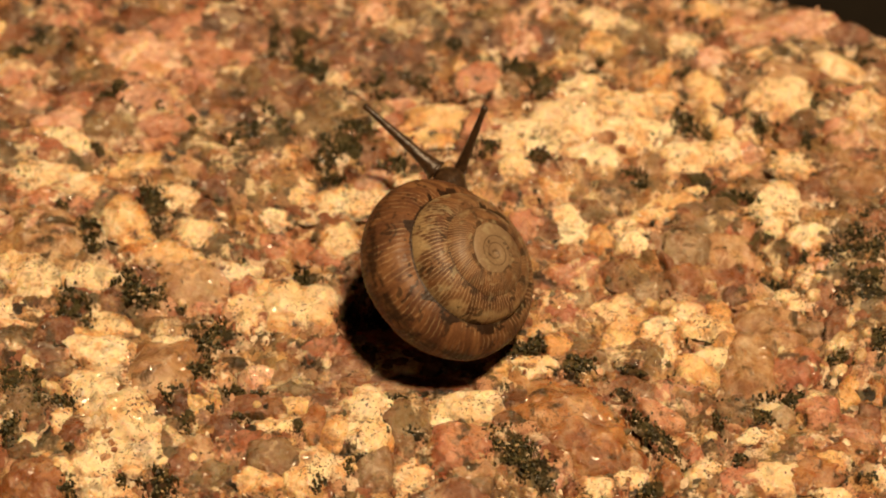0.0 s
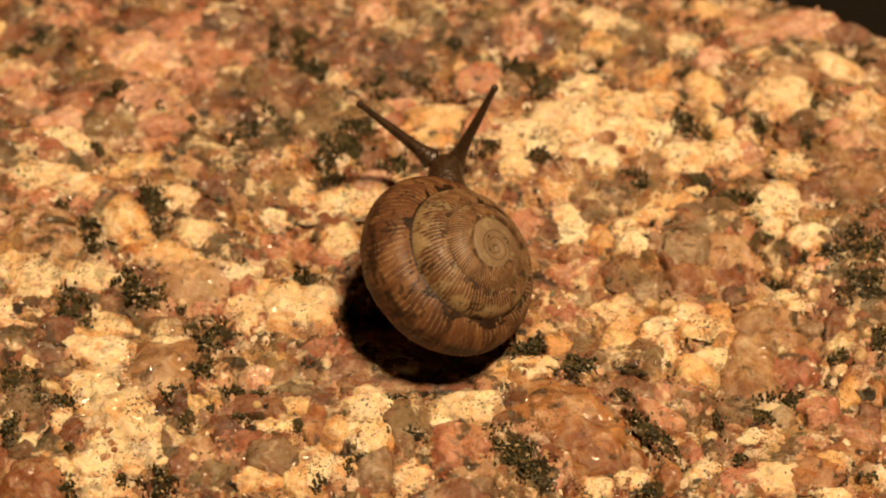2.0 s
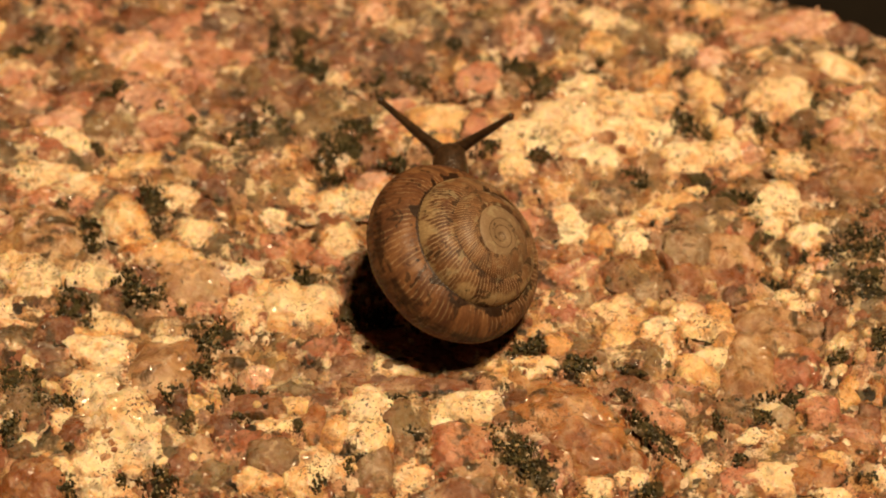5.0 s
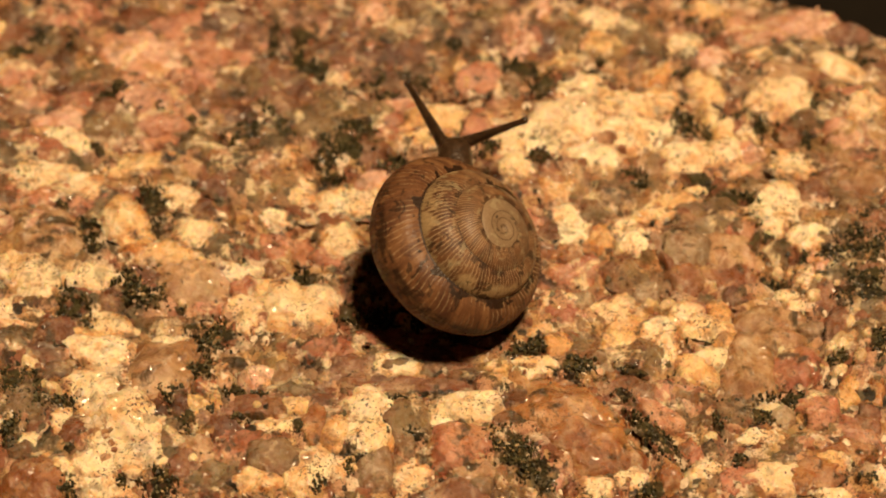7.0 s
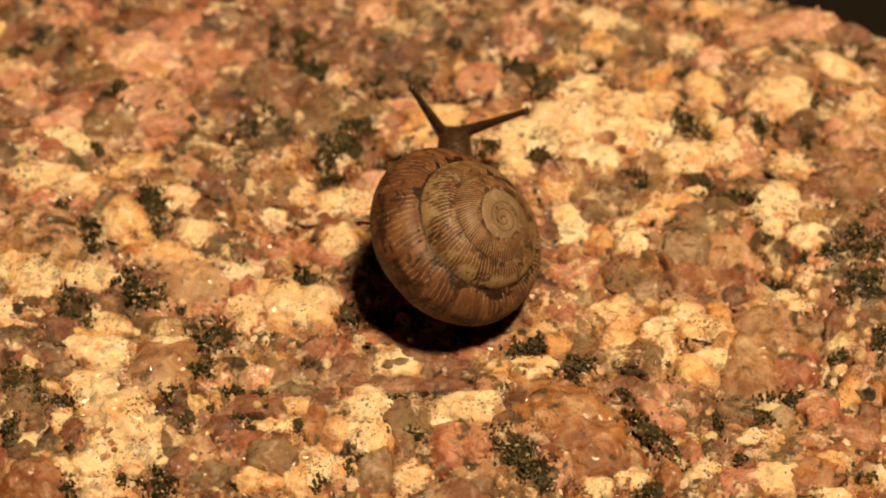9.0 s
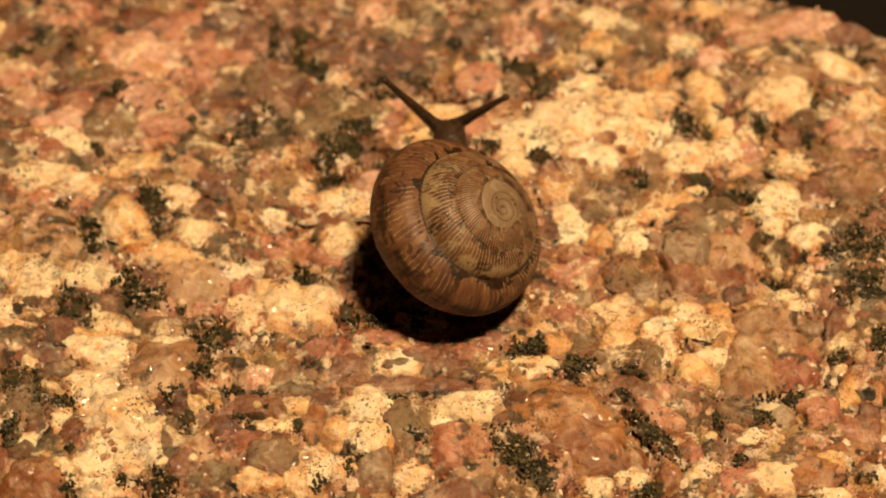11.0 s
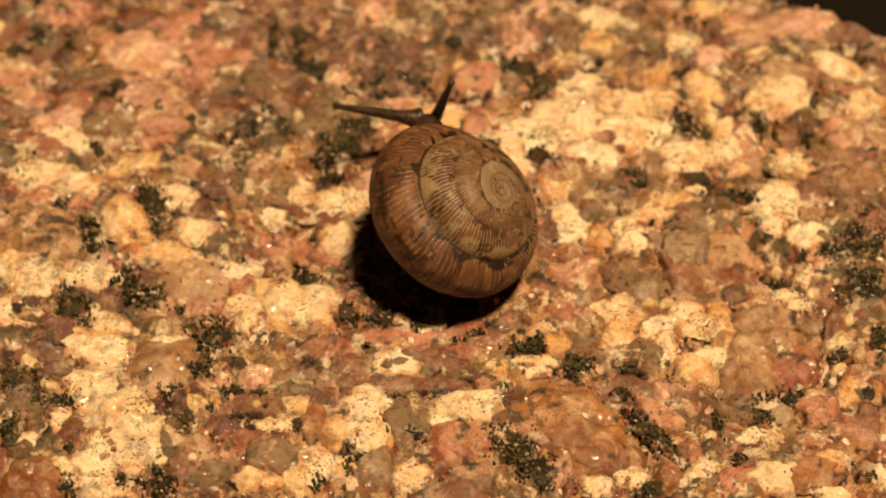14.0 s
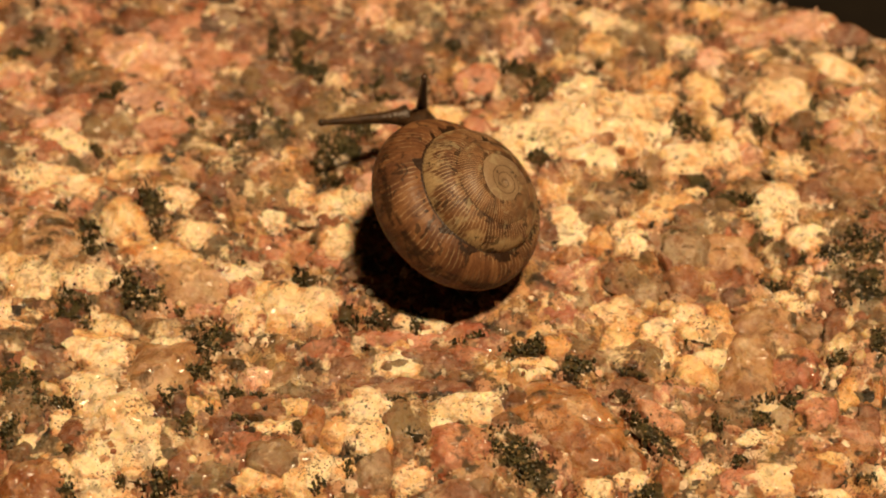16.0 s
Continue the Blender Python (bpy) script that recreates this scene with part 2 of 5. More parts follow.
def shell_stuff():
    """Horn brown shell: pale riblet crests, cream flames and dark dashes at the suture, flecks, a worn apex."""
    n = Nodes("shell_horn", 0.42, 0.3)
    uv = n.node("ShaderNodeUVMap")
    u = n.node("ShaderNodeSeparateXYZ", 0, Vector=uv)
    v = n.node("ShaderNodeSeparateXYZ", 1, Vector=uv)
    ob = n.node("ShaderNodeTexCoord", 3)
    p = n.node("ShaderNodeVectorMath", props=[("operation", "SCALE")], Vector=ob, Scale=1000.0)
    side = n.math("WRAP", v, 0.7, -0.3)
    lag = n.math("MULTIPLY", n.math("COSINE", n.math("MULTIPLY", v, 6.2832)), 0.055)
    slant = n.math("ADD", n.math("ADD", u, lag), n.math("MULTIPLY", n.noise(p, 0.7, 3), 0.016))
    # growth streaks along the riblets
    streak = n.noise(n.node("ShaderNodeCombineXYZ", X=n.math("MULTIPLY", slant, 34), Y=n.math("MULTIPLY", side, 3.5), Z=0.0), 1.0, 4, 0.6)
    col = n.ramp(streak, [(0.30, (0.045, 0.020, 0.010)), (0.5, (0.155, 0.068, 0.029)), (0.70, (0.28, 0.145, 0.062))])
    # olive grey bloom on the older whorls
    blotch = n.noise(p, 0.5, 5, 0.65)
    old = n.band(n.math("MULTIPLY_ADD", side, -3.0, u), -1.0, -1.35)
    col = n.mix(n.math("MULTIPLY", n.math("MULTIPLY", old, n.band(blotch, 0.38, 0.58)), 0.42), col, (0.150, 0.090, 0.047))
    # red brown patches
    dull = n.noise(p, 0.62, 5, 0.65, distortion=0.5)
    col = n.mix(n.math("MULTIPLY", n.band(dull, 0.49, 0.60), 0.7), col, (0.085, 0.034, 0.018))
    # worn pale apex
    worn = n.math("ADD", u, n.math("MULTIPLY", n.math("SUBTRACT", blotch, 0.5), 0.9))
    px, py = n.node("ShaderNodeSeparateXYZ", 0, Vector=p), n.node("ShaderNodeSeparateXYZ", 1, Vector=p)
    far = n.math("POWER", n.math("ADD", n.math("MULTIPLY", px, px), n.math("MULTIPLY", py, py)), 0.5)
    coil = n.math("FRACT", n.math("MULTIPLY_ADD", n.math("ARCTAN2", py, px), 0.15915, n.math("MULTIPLY", far, 2.1)))
    coil = n.math("MULTIPLY", n.band(n.math("ABSOLUTE", n.math("SUBTRACT", coil, 0.5)), 0.16, 0.04), n.band(far, 1.45, 1.2))
    apex = n.band(worn, -2.95, -3.05)
    col = n.mix(n.math("MULTIPLY", apex, 0.8), col, (0.26, 0.182, 0.108))
    col = n.mix(n.math("MULTIPLY", coil, 0.75), col, (0.085, 0.045, 0.022))
    # riblet crests: pale lines in patches, with their highlights put into the colour
    crest = n.band(n.math("COSINE", n.math("MULTIPLY", slant, 6.2832 * 92)), 0.62, 1.0)
    crest_patches = n.band(n.noise(p, 0.7, 4, 0.6), n.math("MULTIPLY_ADD", old, -0.10, 0.44), n.math("MULTIPLY_ADD", old, -0.10, 0.60))
    ribs = n.math("MULTIPLY", n.math("MULTIPLY", crest, crest_patches), n.math("MULTIPLY_ADD", apex, -0.40, n.math("MULTIPLY_ADD", old, 0.22, 0.32)))
    col = n.mix(ribs, col, (0.50, 0.37, 0.21))
    # the gaps between riblets darkened: the shade of the grooves, put into the colour
    col = n.mix(n.math("MULTIPLY", n.math("SUBTRACT", 1.0, crest), 0.25), col, n.mix(1.0, col, (0.6, 0.5, 0.42), "MULTIPLY"))
    # the suture: its place on the younger whorl and on the older one
    back = n.math("MAXIMUM", n.math("SUBTRACT", -0.4, u), 0.0)
    seam = n.math("MULTIPLY_ADD", n.math("MULTIPLY", back, back), 0.016, 0.165)
    age = n.math("MAXIMUM", n.math("SUBTRACT", -1.0, u), 0.0)
    foot_ = n.math("MULTIPLY_ADD", n.math("MULTIPLY_ADD", age, 0.003, 0.081), age, -0.028)
    flame = n.noise(n.node("ShaderNodeCombineXYZ", X=n.math("MULTIPLY", u, 26), Y=n.math("MULTIPLY", v, 5), Z=3.0), 1.0, 3)
    rise = n.math("SUBTRACT", side, foot_)
    edge = n.math("MULTIPLY", n.band(n.math("MULTIPLY_ADD", flame, 0.05, rise), 0.120, 0.085), n.math("MULTIPLY", n.band(u, -1.0, -1.1), n.band(u, -2.1, -1.8)))
    col = n.mix(n.math("MULTIPLY", n.math("MULTIPLY", edge, n.band(flame, 0.40, 0.50)), 0.8), col, (0.36, 0.25, 0.125))
    dash = n.noise(n.node("ShaderNodeCombineXYZ", X=n.math("MULTIPLY", u, 20), Y=n.math("MULTIPLY", v, 8), Z=9.0), 1.0, 3)
    near = n.math("SUBTRACT", side, seam)
    thick = n.math("MULTIPLY_ADD", n.band(dash, 0.50, 0.57), -0.026, -0.009)
    line = n.math("MULTIPLY", n.band(near, n.math("SUBTRACT", thick, 0.006), thick), n.band(near, 0.10, 0.05))
    col = n.mix(n.math("MULTIPLY", line, n.math("MULTIPLY_ADD", n.band(u, -1.7, -0.9), 0.30, 0.65)), col, (0.020, 0.009, 0.004))
    # a broken dark line round the periphery
    fleck = n.noise(n.node("ShaderNodeCombineXYZ", X=n.math("MULTIPLY", u, 22), Y=n.math("MULTIPLY", side, 18), Z=7.0), 1.0, 3)
    ring = n.math("MULTIPLY", n.math("MULTIPLY", n.band(side, -0.012, 0.006), n.band(side, 0.050, 0.030)), n.band(u, -1.1, -0.95))
    col = n.mix(n.math("MULTIPLY", n.math("MULTIPLY", ring, n.band(fleck, 0.44, 0.56)), 0.8), col, (0.016, 0.008, 0.004))
    # a few dark blots and chalky scuffs
    patch = n.math("MULTIPLY", n.band(n.noise(p, 1.1, 4, 0.6, distortion=0.8), 0.575, 0.62), n.band(u, -2.6, -2.2))
    col = n.mix(n.math("MULTIPLY", patch, 0.75), col, (0.024, 0.012, 0.006))
    chalk = n.math("MULTIPLY", n.band(n.noise(p, 1.5, 4, 0.65, distortion=0.5), 0.57, 0.63), old)
    col = n.mix(n.math("MULTIPLY", chalk, 0.5), col, (0.33, 0.265, 0.155))
    grain = n.noise(p, 5, 4, 0.7)
    col = n.mix(0.4, col, n.ramp(grain, [(0.3, (0.5, 0.45, 0.4)), (0.6, (1, 1, 1))]), "MULTIPLY")
    return n.finish(col, n.ramp(grain, [(0.35, (0.34,) * 3), (0.65, (0.62,) * 3)]), n.bump(grain, 0.3, 0.0001))


def skin_stuff(name, dark, light):
    n = Nodes(name, 0.38, 0.5)
    ob = n.node("ShaderNodeTexCoord", 3)
    p = n.node("ShaderNodeVectorMath", props=[("operation", "SCALE")], Vector=ob, Scale=1000.0)
    warts = n.node("ShaderNodeTexVoronoi", 0, Vector=p, Scale=4.5)
    col = n.ramp(n.noise(p, 2.5, 3), [(0.35, dark), (0.65, light)])
    return n.finish(col, None, n.bump(n.math("SUBTRACT", 1.0, warts), 0.35, 0.0001))


SOIL, SHELL = soil(), shell_stuff()
SKIN = skin_stuff("snail_skin", (0.022, 0.011, 0.005), (0.055, 0.028, 0.012))
EYE_BLACK = skin_stuff("snail_eye", (0.006, 0.004, 0.003), (0.012, 0.008, 0.005))


def link(name, verts, faces, material, parent=None, label="", smooth=True):
    """One mesh object from points and faces, under a thing or on its own."""
    me = bpy.data.meshes.new(name)
    me.from_pydata(verts, [], faces)
    me.materials.append(material)
    me.polygons.foreach_set("use_smooth", [smooth] * len(me.polygons))
    ob = new(name, me)
    ob.parent = parent
    return tagged(ob, label)


# ---- the boulder ----
rng = np.random.default_rng(7)
LATTICE = rng.random((256, 256))
SEED_X, SEED_Y, SEED_H = rng.random((256, 256)), rng.random((256, 256)), rng.random((256, 256))


def value_noise(x, y):
    i, j = np.floor(x).astype(int), np.floor(y).astype(int)
    u, v = x - i, y - j
    u, v = u * u * (3 - 2 * u), v * v * (3 - 2 * v)
    a, b = LATTICE[i & 255, j & 255], LATTICE[(i + 1) & 255, j & 255]
    c, d = LATTICE[i & 255, (j + 1) & 255], LATTICE[(i + 1) & 255, (j + 1) & 255]
    return (a * (1 - u) + b * u) * (1 - v) + (c * (1 - u) + d * u) * v - 0.5


def cells(x, y, size):
    """Per point: the height of its crystal, and how deep it lies in the joint between two crystals."""
    x, y = x / size, y / size
    i, j = np.floor(x).astype(int), np.floor(y).astype(int)
    first, second, height = np.full(x.shape, 9.0), np.full(x.shape, 9.0), np.zeros(x.shape)
    for di in (-1, 0, 1):
        for dj in (-1, 0, 1):
            a, b = (i + di) & 255, (j + dj) & 255
            dx, dy = x - (i + di) - SEED_X[a, b], y - (j + dj) - SEED_Y[a, b]
            d = np.hypot(dx, dy)
            tilt = SEED_H[a, b] - 0.5 + 0.7 * dx * (SEED_X[a, b] - 0.5) + 0.7 * dy * (SEED_Y[a, b] - 0.5)
            near = d < first
            second = np.where(near, first, np.minimum(second, d))
            height = np.where(near, tilt, height)
            first = np.where(near, d, first)
    return height, np.clip(1 - (second - first) / 0.22, 0, 1)


def swell(x, y):
    """The boulder's broad form, in millimetres."""
    z = 0.9 * value_noise(x / 19 + 40, y / 19 + 11) + 0.9 * value_noise(x / 8 + 3, y / 8 + 70) + 0.6 * value_noise(x / 3.7 + 21, y / 3.7 + 33)
    # the far corner breaks away
    over = (x - 26.9) * 0.40 + (y - 23.6) * 0.92 + 1.5 * value_noise(x / 2.0 + 9, y / 2.0 + 2)
    over = np.maximum(over, 0)
    z = z - np.where(over < 2.5, over * over * 0.7, 4.4 + (over - 2.5) * 3.5)
    # the flanks
    out = np.maximum(np.hypot(x / 1.15, y - 8) - 75 + 14 * value_noise(x / 30 + 5, y / 30 + 8), 0)
    return np.maximum(z - np.where(out < 12, out * out * 0.12, 17 + (out - 12) * 2.9), -75)


def stone_height(x, y):
    wx, wy = x + 1.4 * value_noise(x / 1.7, y / 1.7), y + 1.4 * value_noise(x / 1.7 + 50, y / 1.7 + 50)
    h1, j1 = cells(wx, wy, 3.6)
    h2, j2 = cells(wx + 77, wy + 31, 1.25)
    z = swell(x, y) - 0.10 + 0.70 * h1 - 0.35 * j1 ** 2 + 0.34 * h2 - 0.18 * j2 ** 2
    return z + 0.22 * value_noise(x / 0.6, y / 0.6) + 0.12 * value_noise(x / 0.27, y / 0.27)


def steps(lo, hi, fine_lo, fine_hi, fine):
    mid = np.arange(fine_lo, fine_hi, fine)
    n = 26
    grow = (np.linspace(0, 1, n) ** 2.2)[1:]
    return np.concatenate([fine_lo - grow[::-1] * (fine_lo - lo), mid, mid[-1] + grow * (hi - mid[-1])])


def build_boulder():
    top = new("granite_boulder")
    tagged(top, "rough granite boulder of cream, peach and black crystals", "rock")
    xs, ys = steps(-115, 115, -38, 38, 0.17), steps(-105, 120, -23, 30, 0.17)
    x, y = np.meshgrid(xs, ys, indexing="ij")
    z = stone_height(x, y)
    verts = np.stack([x, y, z], -1).reshape(-1, 3) * MM
    m = len(ys)
    a = (np.arange(len(xs) - 1)[:, None] * m + np.arange(m - 1)[None, :]).ravel()
    me = bpy.data.meshes.new("ground_mass")
    me.vertices.add(len(verts))
    me.vertices.foreach_set("co", verts.ravel())
    me.loops.add(len(a) * 4)
    me.loops.foreach_set("vertex_index", np.stack([a, a + m, a + m + 1, a + 1], -1).ravel())
    me.polygons.add(len(a))
    me.polygons.foreach_set("loop_start", np.arange(len(a)) * 4)
    me.polygons.foreach_set("use_smooth", np.ones(len(a), bool))
    me.update(calc_edges=True)
    me.materials.append(GRANITE)
    body = new("ground_mass", me)
    body.parent = top
    return top


BOULDER = build_boulder()
dice = random.Random(11)
PIECE_NAMES = {"feldspar": "feldspar_crystal", "golden": "feldspar_crystal", "peach": "feldspar_crystal", "rusty": "feldspar_crystal", "rose": "feldspar_crystal", "amber": "feldspar_crystal", "smoky": "quartz_crystal",
               "quartz": "quartz_crystal", "stained": "quartz_crystal", "pebble": "quartz_crystal", "biotite": "mica_crystal"}
PIECE_LABELS = {"feldspar": "cream feldspar crystal", "golden": "golden feldspar crystal", "peach": "pink feldspar crystal", "rusty": "rusty brown feldspar crystal",
                "rose": "pale pink feldspar crystal", "amber": "amber red feldspar crystal", "smoky": "greyish translucent quartz crystal",
                "quartz": "glassy tan quartz crystal", "stained": "dull olive stained quartz", "pebble": "pale rounded quartz grain", "biotite": "dark greenish mica crystal"}


def crystal(kind, x, y, length, width, turn, proud=0.0):
    """A crystal set in the stone, in millimetres and degrees: an uneven outline, a broken, slightly domed top."""
    rings, round_ = 12, 48
    ca, sa = math.cos(radians(turn)), math.sin(radians(turn))
    seed = dice.uniform(0, 90)
    ang = np.arange(round_) / round_ * 2 * np.pi
    # a polygon of five to eight broken sides, its corners worn
    sides, spin = dice.randint(5, 8), dice.uniform(0, 6.28)
    edge = np.full(round_, 1.35)
    for k in range(sides):
        side = spin + (k + dice.uniform(-0.3, 0.3)) * 6.2832 / sides
        edge = np.minimum(edge, dice.uniform(0.86, 1.12) / np.maximum(np.cos(ang - side), 0.2))
    edge = (np.roll(edge, 1) + edge * 2 + np.roll(edge, -1)) / 4
    rough = 0.65 if proud else 1.0
    edge *= 1.16 + rough * 0.45 * value_noise(np.cos(ang) * 1.3 + seed, np.sin(ang) * 1.3 + seed) \
        + rough * 0.36 * value_noise(np.cos(ang) * 4 + seed, np.sin(ang) * 4 + seed)
    rho = (np.arange(1, rings + 1) / rings)[:, None]
    px = np.append((rho * edge * np.cos(ang) * length / 2).ravel(), 0)
    py = np.append((rho * edge * np.sin(ang) * width / 2).ravel(), 0)
    r = np.append(np.repeat(rho.ravel(), round_), 0)
    gx, gy = x + px * ca - py * sa, y + px * sa + py * ca
    tall = 0.18 + 0.75 * proud * min(width, 4) / 4 if proud else (0.0 if kind == "biotite" else dice.uniform(0.0, 0.2))
    # a few broken faces instead of a dome
    cap = np.ones_like(r)
    for k in range(5):
        q = 1.26 * k + dice.uniform(-0.4, 0.4)
        run = px / (length / 2) * math.cos(q) + py / (width / 2) * math.sin(q)
        cap = np.minimum(cap, dice.uniform(0.9, 1.7) * (1.08 - run))
    cap = np.clip(cap, 0, 1)
    lean, slope = dice.uniform(0, 6.3), dice.uniform(0.02, 0.10)
    gz = swell(gx, gy) + 0.10 + tall * cap + slope * (px * math.cos(lean) + py * math.sin(lean))
    gz += 0.55 * value_noise(gx / 1.5 + seed, gy / 1.5) + 0.22 * value_noise(gx / 0.55, gy / 0.55 + seed) + 0.13 * value_noise(gx / 0.24, gy / 0.24)
    gz -= (0.62 if proud else 0.45) * np.clip((r - 0.62) / 0.38, 0, 1) ** 1.4
    cz = float(gz[-1])
    verts = np.stack([gx - x, gy - y, gz - cz], -1) * MM
    faces = []
    for i in range(rings - 1):
        for k in range(round_):
            a, b = i * round_ + k, i * round_ + (k + 1) % round_
            faces.append((a, a + round_, b + round_, b))
    faces += [(rings * round_, k, (k + 1) % round_) for k in range(round_)]
    ob = link(PIECE_NAMES[kind], verts.tolist(), faces, MINERALS[kind], BOULDER, PIECE_LABELS[kind])
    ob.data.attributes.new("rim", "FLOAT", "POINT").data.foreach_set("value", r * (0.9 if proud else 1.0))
    ob.location = (x * MM, y * MM, cz * MM)
    return ob


def flake(verts, faces, fx, fy, base, size, tall=0.5):
    """One broken grain of six sides, its top narrower and askew."""
    first, spin, n = len(verts), dice.uniform(0, 6.28), 6
    tx, ty = dice.uniform(-0.7, 0.7), dice.uniform(-0.7, 0.7)
    thin, way = dice.uniform(0.45, 1.0), dice.uniform(0, 3.14)
    cw, sw = math.cos(way), math.sin(way)
    for grow, dz in ((1.0, -tall), (0.7, 0.0)):
        for k in range(n):
            q = spin + k * 6.2832 / n
            w = size * grow * dice.uniform(0.6, 1.25)
            a, b = w * math.cos(q), w * math.sin(q) * thin
            ox, oy = a * cw - b * sw, a * sw + b * cw
            verts.append(((fx + ox) * MM, (fy + oy) * MM, (base + dz + tx * ox + ty * oy) * MM))
    faces += [(first + k, first + (k + 1) % n, first + n + (k + 1) % n, first + n + k) for k in range(n)]
    faces.append(tuple(first + n + k for k in range(n)))


def mica(x, y, length, width, turn):
    """A nest of black mica, also put in for a dark pit and cracks: small broken flakes crowded in a ragged patch."""
    if length * width > 1.2:
        crystal("biotite", x, y, length * 0.85, width * 0.8, turn)
    ca, sa = math.cos(radians(turn)), math.sin(radians(turn))
    verts, faces = [], []
    seed = dice.uniform(0, 99)
    for _ in range(max(14, min(420, int(length * width * 26)))):
        a, r = dice.uniform(0, 6.2832), math.sqrt(dice.random()) * dice.choice((0.7, 0.9, 1.0, 1.15, 1.45))
        u, v = r * math.cos(a) * length / 2, r * math.sin(a) * width / 2
        fx, fy = u * ca - v * sa, u * sa + v * ca
        if noise.noise(((x + fx) * 1.1, (y + fy) * 1.1, seed)) < -0.22 + 0.35 * (r - 0.5):
            continue
        base = float(swell(np.array(x + fx), np.array(y + fy))) + dice.uniform(0.05, 0.42)
        flake(verts, faces, fx, fy, base, dice.uniform(0.05, 0.20) * (1.25 - 0.45 * r))
    ob = link("mica_patch", verts, faces, MICA, BOULDER, "cluster of black mica flakes", smooth=False)
    ob.location = (x * MM, y * MM, 0)
    return ob


def grit():
    """Countless small broken grains of every mineral between the large crystals."""
    verts, faces = [], []
    for _ in range(6500):
        x, y = dice.uniform(-38, 38), dice.uniform(-23, 27)
        if noise.noise((x * 0.35, y * 0.35, 5)) + 0.6 * noise.noise((x * 1.3, y * 1.3, 9)) < -0.02:
            continue
        base = float(swell(np.array(x), np.array(y))) + dice.uniform(-0.2, 0.28)
        flake(verts, faces, x, y, base, dice.uniform(0.08, 0.20) * dice.choice((1, 1, 1, 1.7, 2.4)))
    ob = link("grit", verts, faces, GRIT, BOULDER, "small broken grains of mixed minerals", smooth=False)
    return tagged(ob, kind="stuff")


def build_ground():
    n, half = 40, 30.0
    g = np.linspace(-1, 1, n)
    g = np.sign(g) * np.abs(g) ** 3 * half
    verts = [(a, b, -0.070 + 0.004 * noise.noise((a * 9, b * 9, 0))) for a in g for b in g]
    faces = [(i * n + j, (i + 1) * n + j, (i + 1) * n + j + 1, i * n + j + 1) for i in range(n - 1) for j in range(n - 1)]
    return tagged(link("ground", verts, faces, SOIL), "dark bare soil round the boulder", "ground", kind="structure")


build_ground()


# ---- the snail ----
SNAIL = new("snail")
tagged(SNAIL, "small brown ribbed snail crawling over granite", "snail")


def build_shell():
    """A dextral shell of four whorls: a tube that grows as it winds down its axis, with oblique riblets."""
    scale, grow, b, ar, az, drop, dome = 1.547, 1.396, 2.08, 2.85, 2.22, 4.15, 2.27
    turns, per, around = 6.5, 460, 48
    rows_ = int((turns - 0.05) * per)
    th = -turns + np.arange(rows_ + 1) / per
    ph = np.arange(around + 1) / around * 2 * np.pi
    th, ph = np.meshgrid(th, ph, indexing="ij")
    lag = 0.055 * np.cos(ph)
    s = grow ** th
    shake = 0.012 * value_noise(th * 9, ph * 1.5) + 0.006 * value_noise(th * 30, ph * 3)
    rib = (np.cos(2 * np.pi * (th + lag + shake) * 92) * 0.5 + 0.5) ** 1.5
    rib = rib * np.clip(0.75 + 1.3 * value_noise(th * 14 + 5, ph * 4), 0.15, 1.2)
    wobble = value_noise(th * 30, ph * 2)
    swell_ = 1 + (0.020 * rib + 0.014 * wobble) * np.clip((th + 3.3) * 0.8, 0, 1)
    # a gutter where the whorl joins the one before
    gutter = np.exp(-((ph - 2 * np.pi * (0.163 + 0.016 * np.maximum(-0.4 - th, 0) ** 2)) / 0.13) ** 2)
    swell_ = swell_ * (1 - 0.075 * gutter * np.clip(1.9 + 0.5 * th, 0.45, 1) * (0.75 + 1.6 * value_noise(th * 16, ph * 2)))
    rad = s * (b + ar * swell_ * np.cos(ph))
    hgt = -drop * s ** dome + s * az * swell_ * np.sin(ph)
    angle = radians(312) - th * 2 * np.pi
    co = np.stack([rad * np.cos(angle), rad * np.sin(angle), hgt + drop * 0.6], -1).reshape(-1, 3) * scale * MM
    m = around + 1
    a = (np.arange(rows_)[:, None] * m + np.arange(around)[None, :]).ravel()
    quads = np.stack([a, a + 1, a + m + 1, a + m], -1)
    faces = quads.tolist() + [tuple(rows_ * m + k for k in range(around))]
    ob = link("shell", co.tolist(), faces, SHELL, SNAIL, "glossy brown spiral shell with fine ribs")
    uv = ob.data.uv_layers.new(name="UVMap")
    idx = np.empty(len(ob.data.loops), int)
    ob.data.loops.foreach_get("vertex_index", idx)
    # v: 0 at the periphery, 0.25 on the top of the whorl, 0.5 towards the axis
    uv.data.foreach_set("uv", np.stack([th.ravel()[idx], ph.ravel()[idx] / (2 * np.pi)], -1).ravel())
    axis = Vector((0.58, -0.187, 0.75)).normalized()
    side = Vector((0, 0, 1)).cross(axis).normalized()
    turn = Matrix((side, axis.cross(side), axis)).transposed().to_4x4()
    ob.matrix_basis = Matrix.Translation(Vector((0.00, 0.00, 5.77)) * MM) @ turn
    return ob


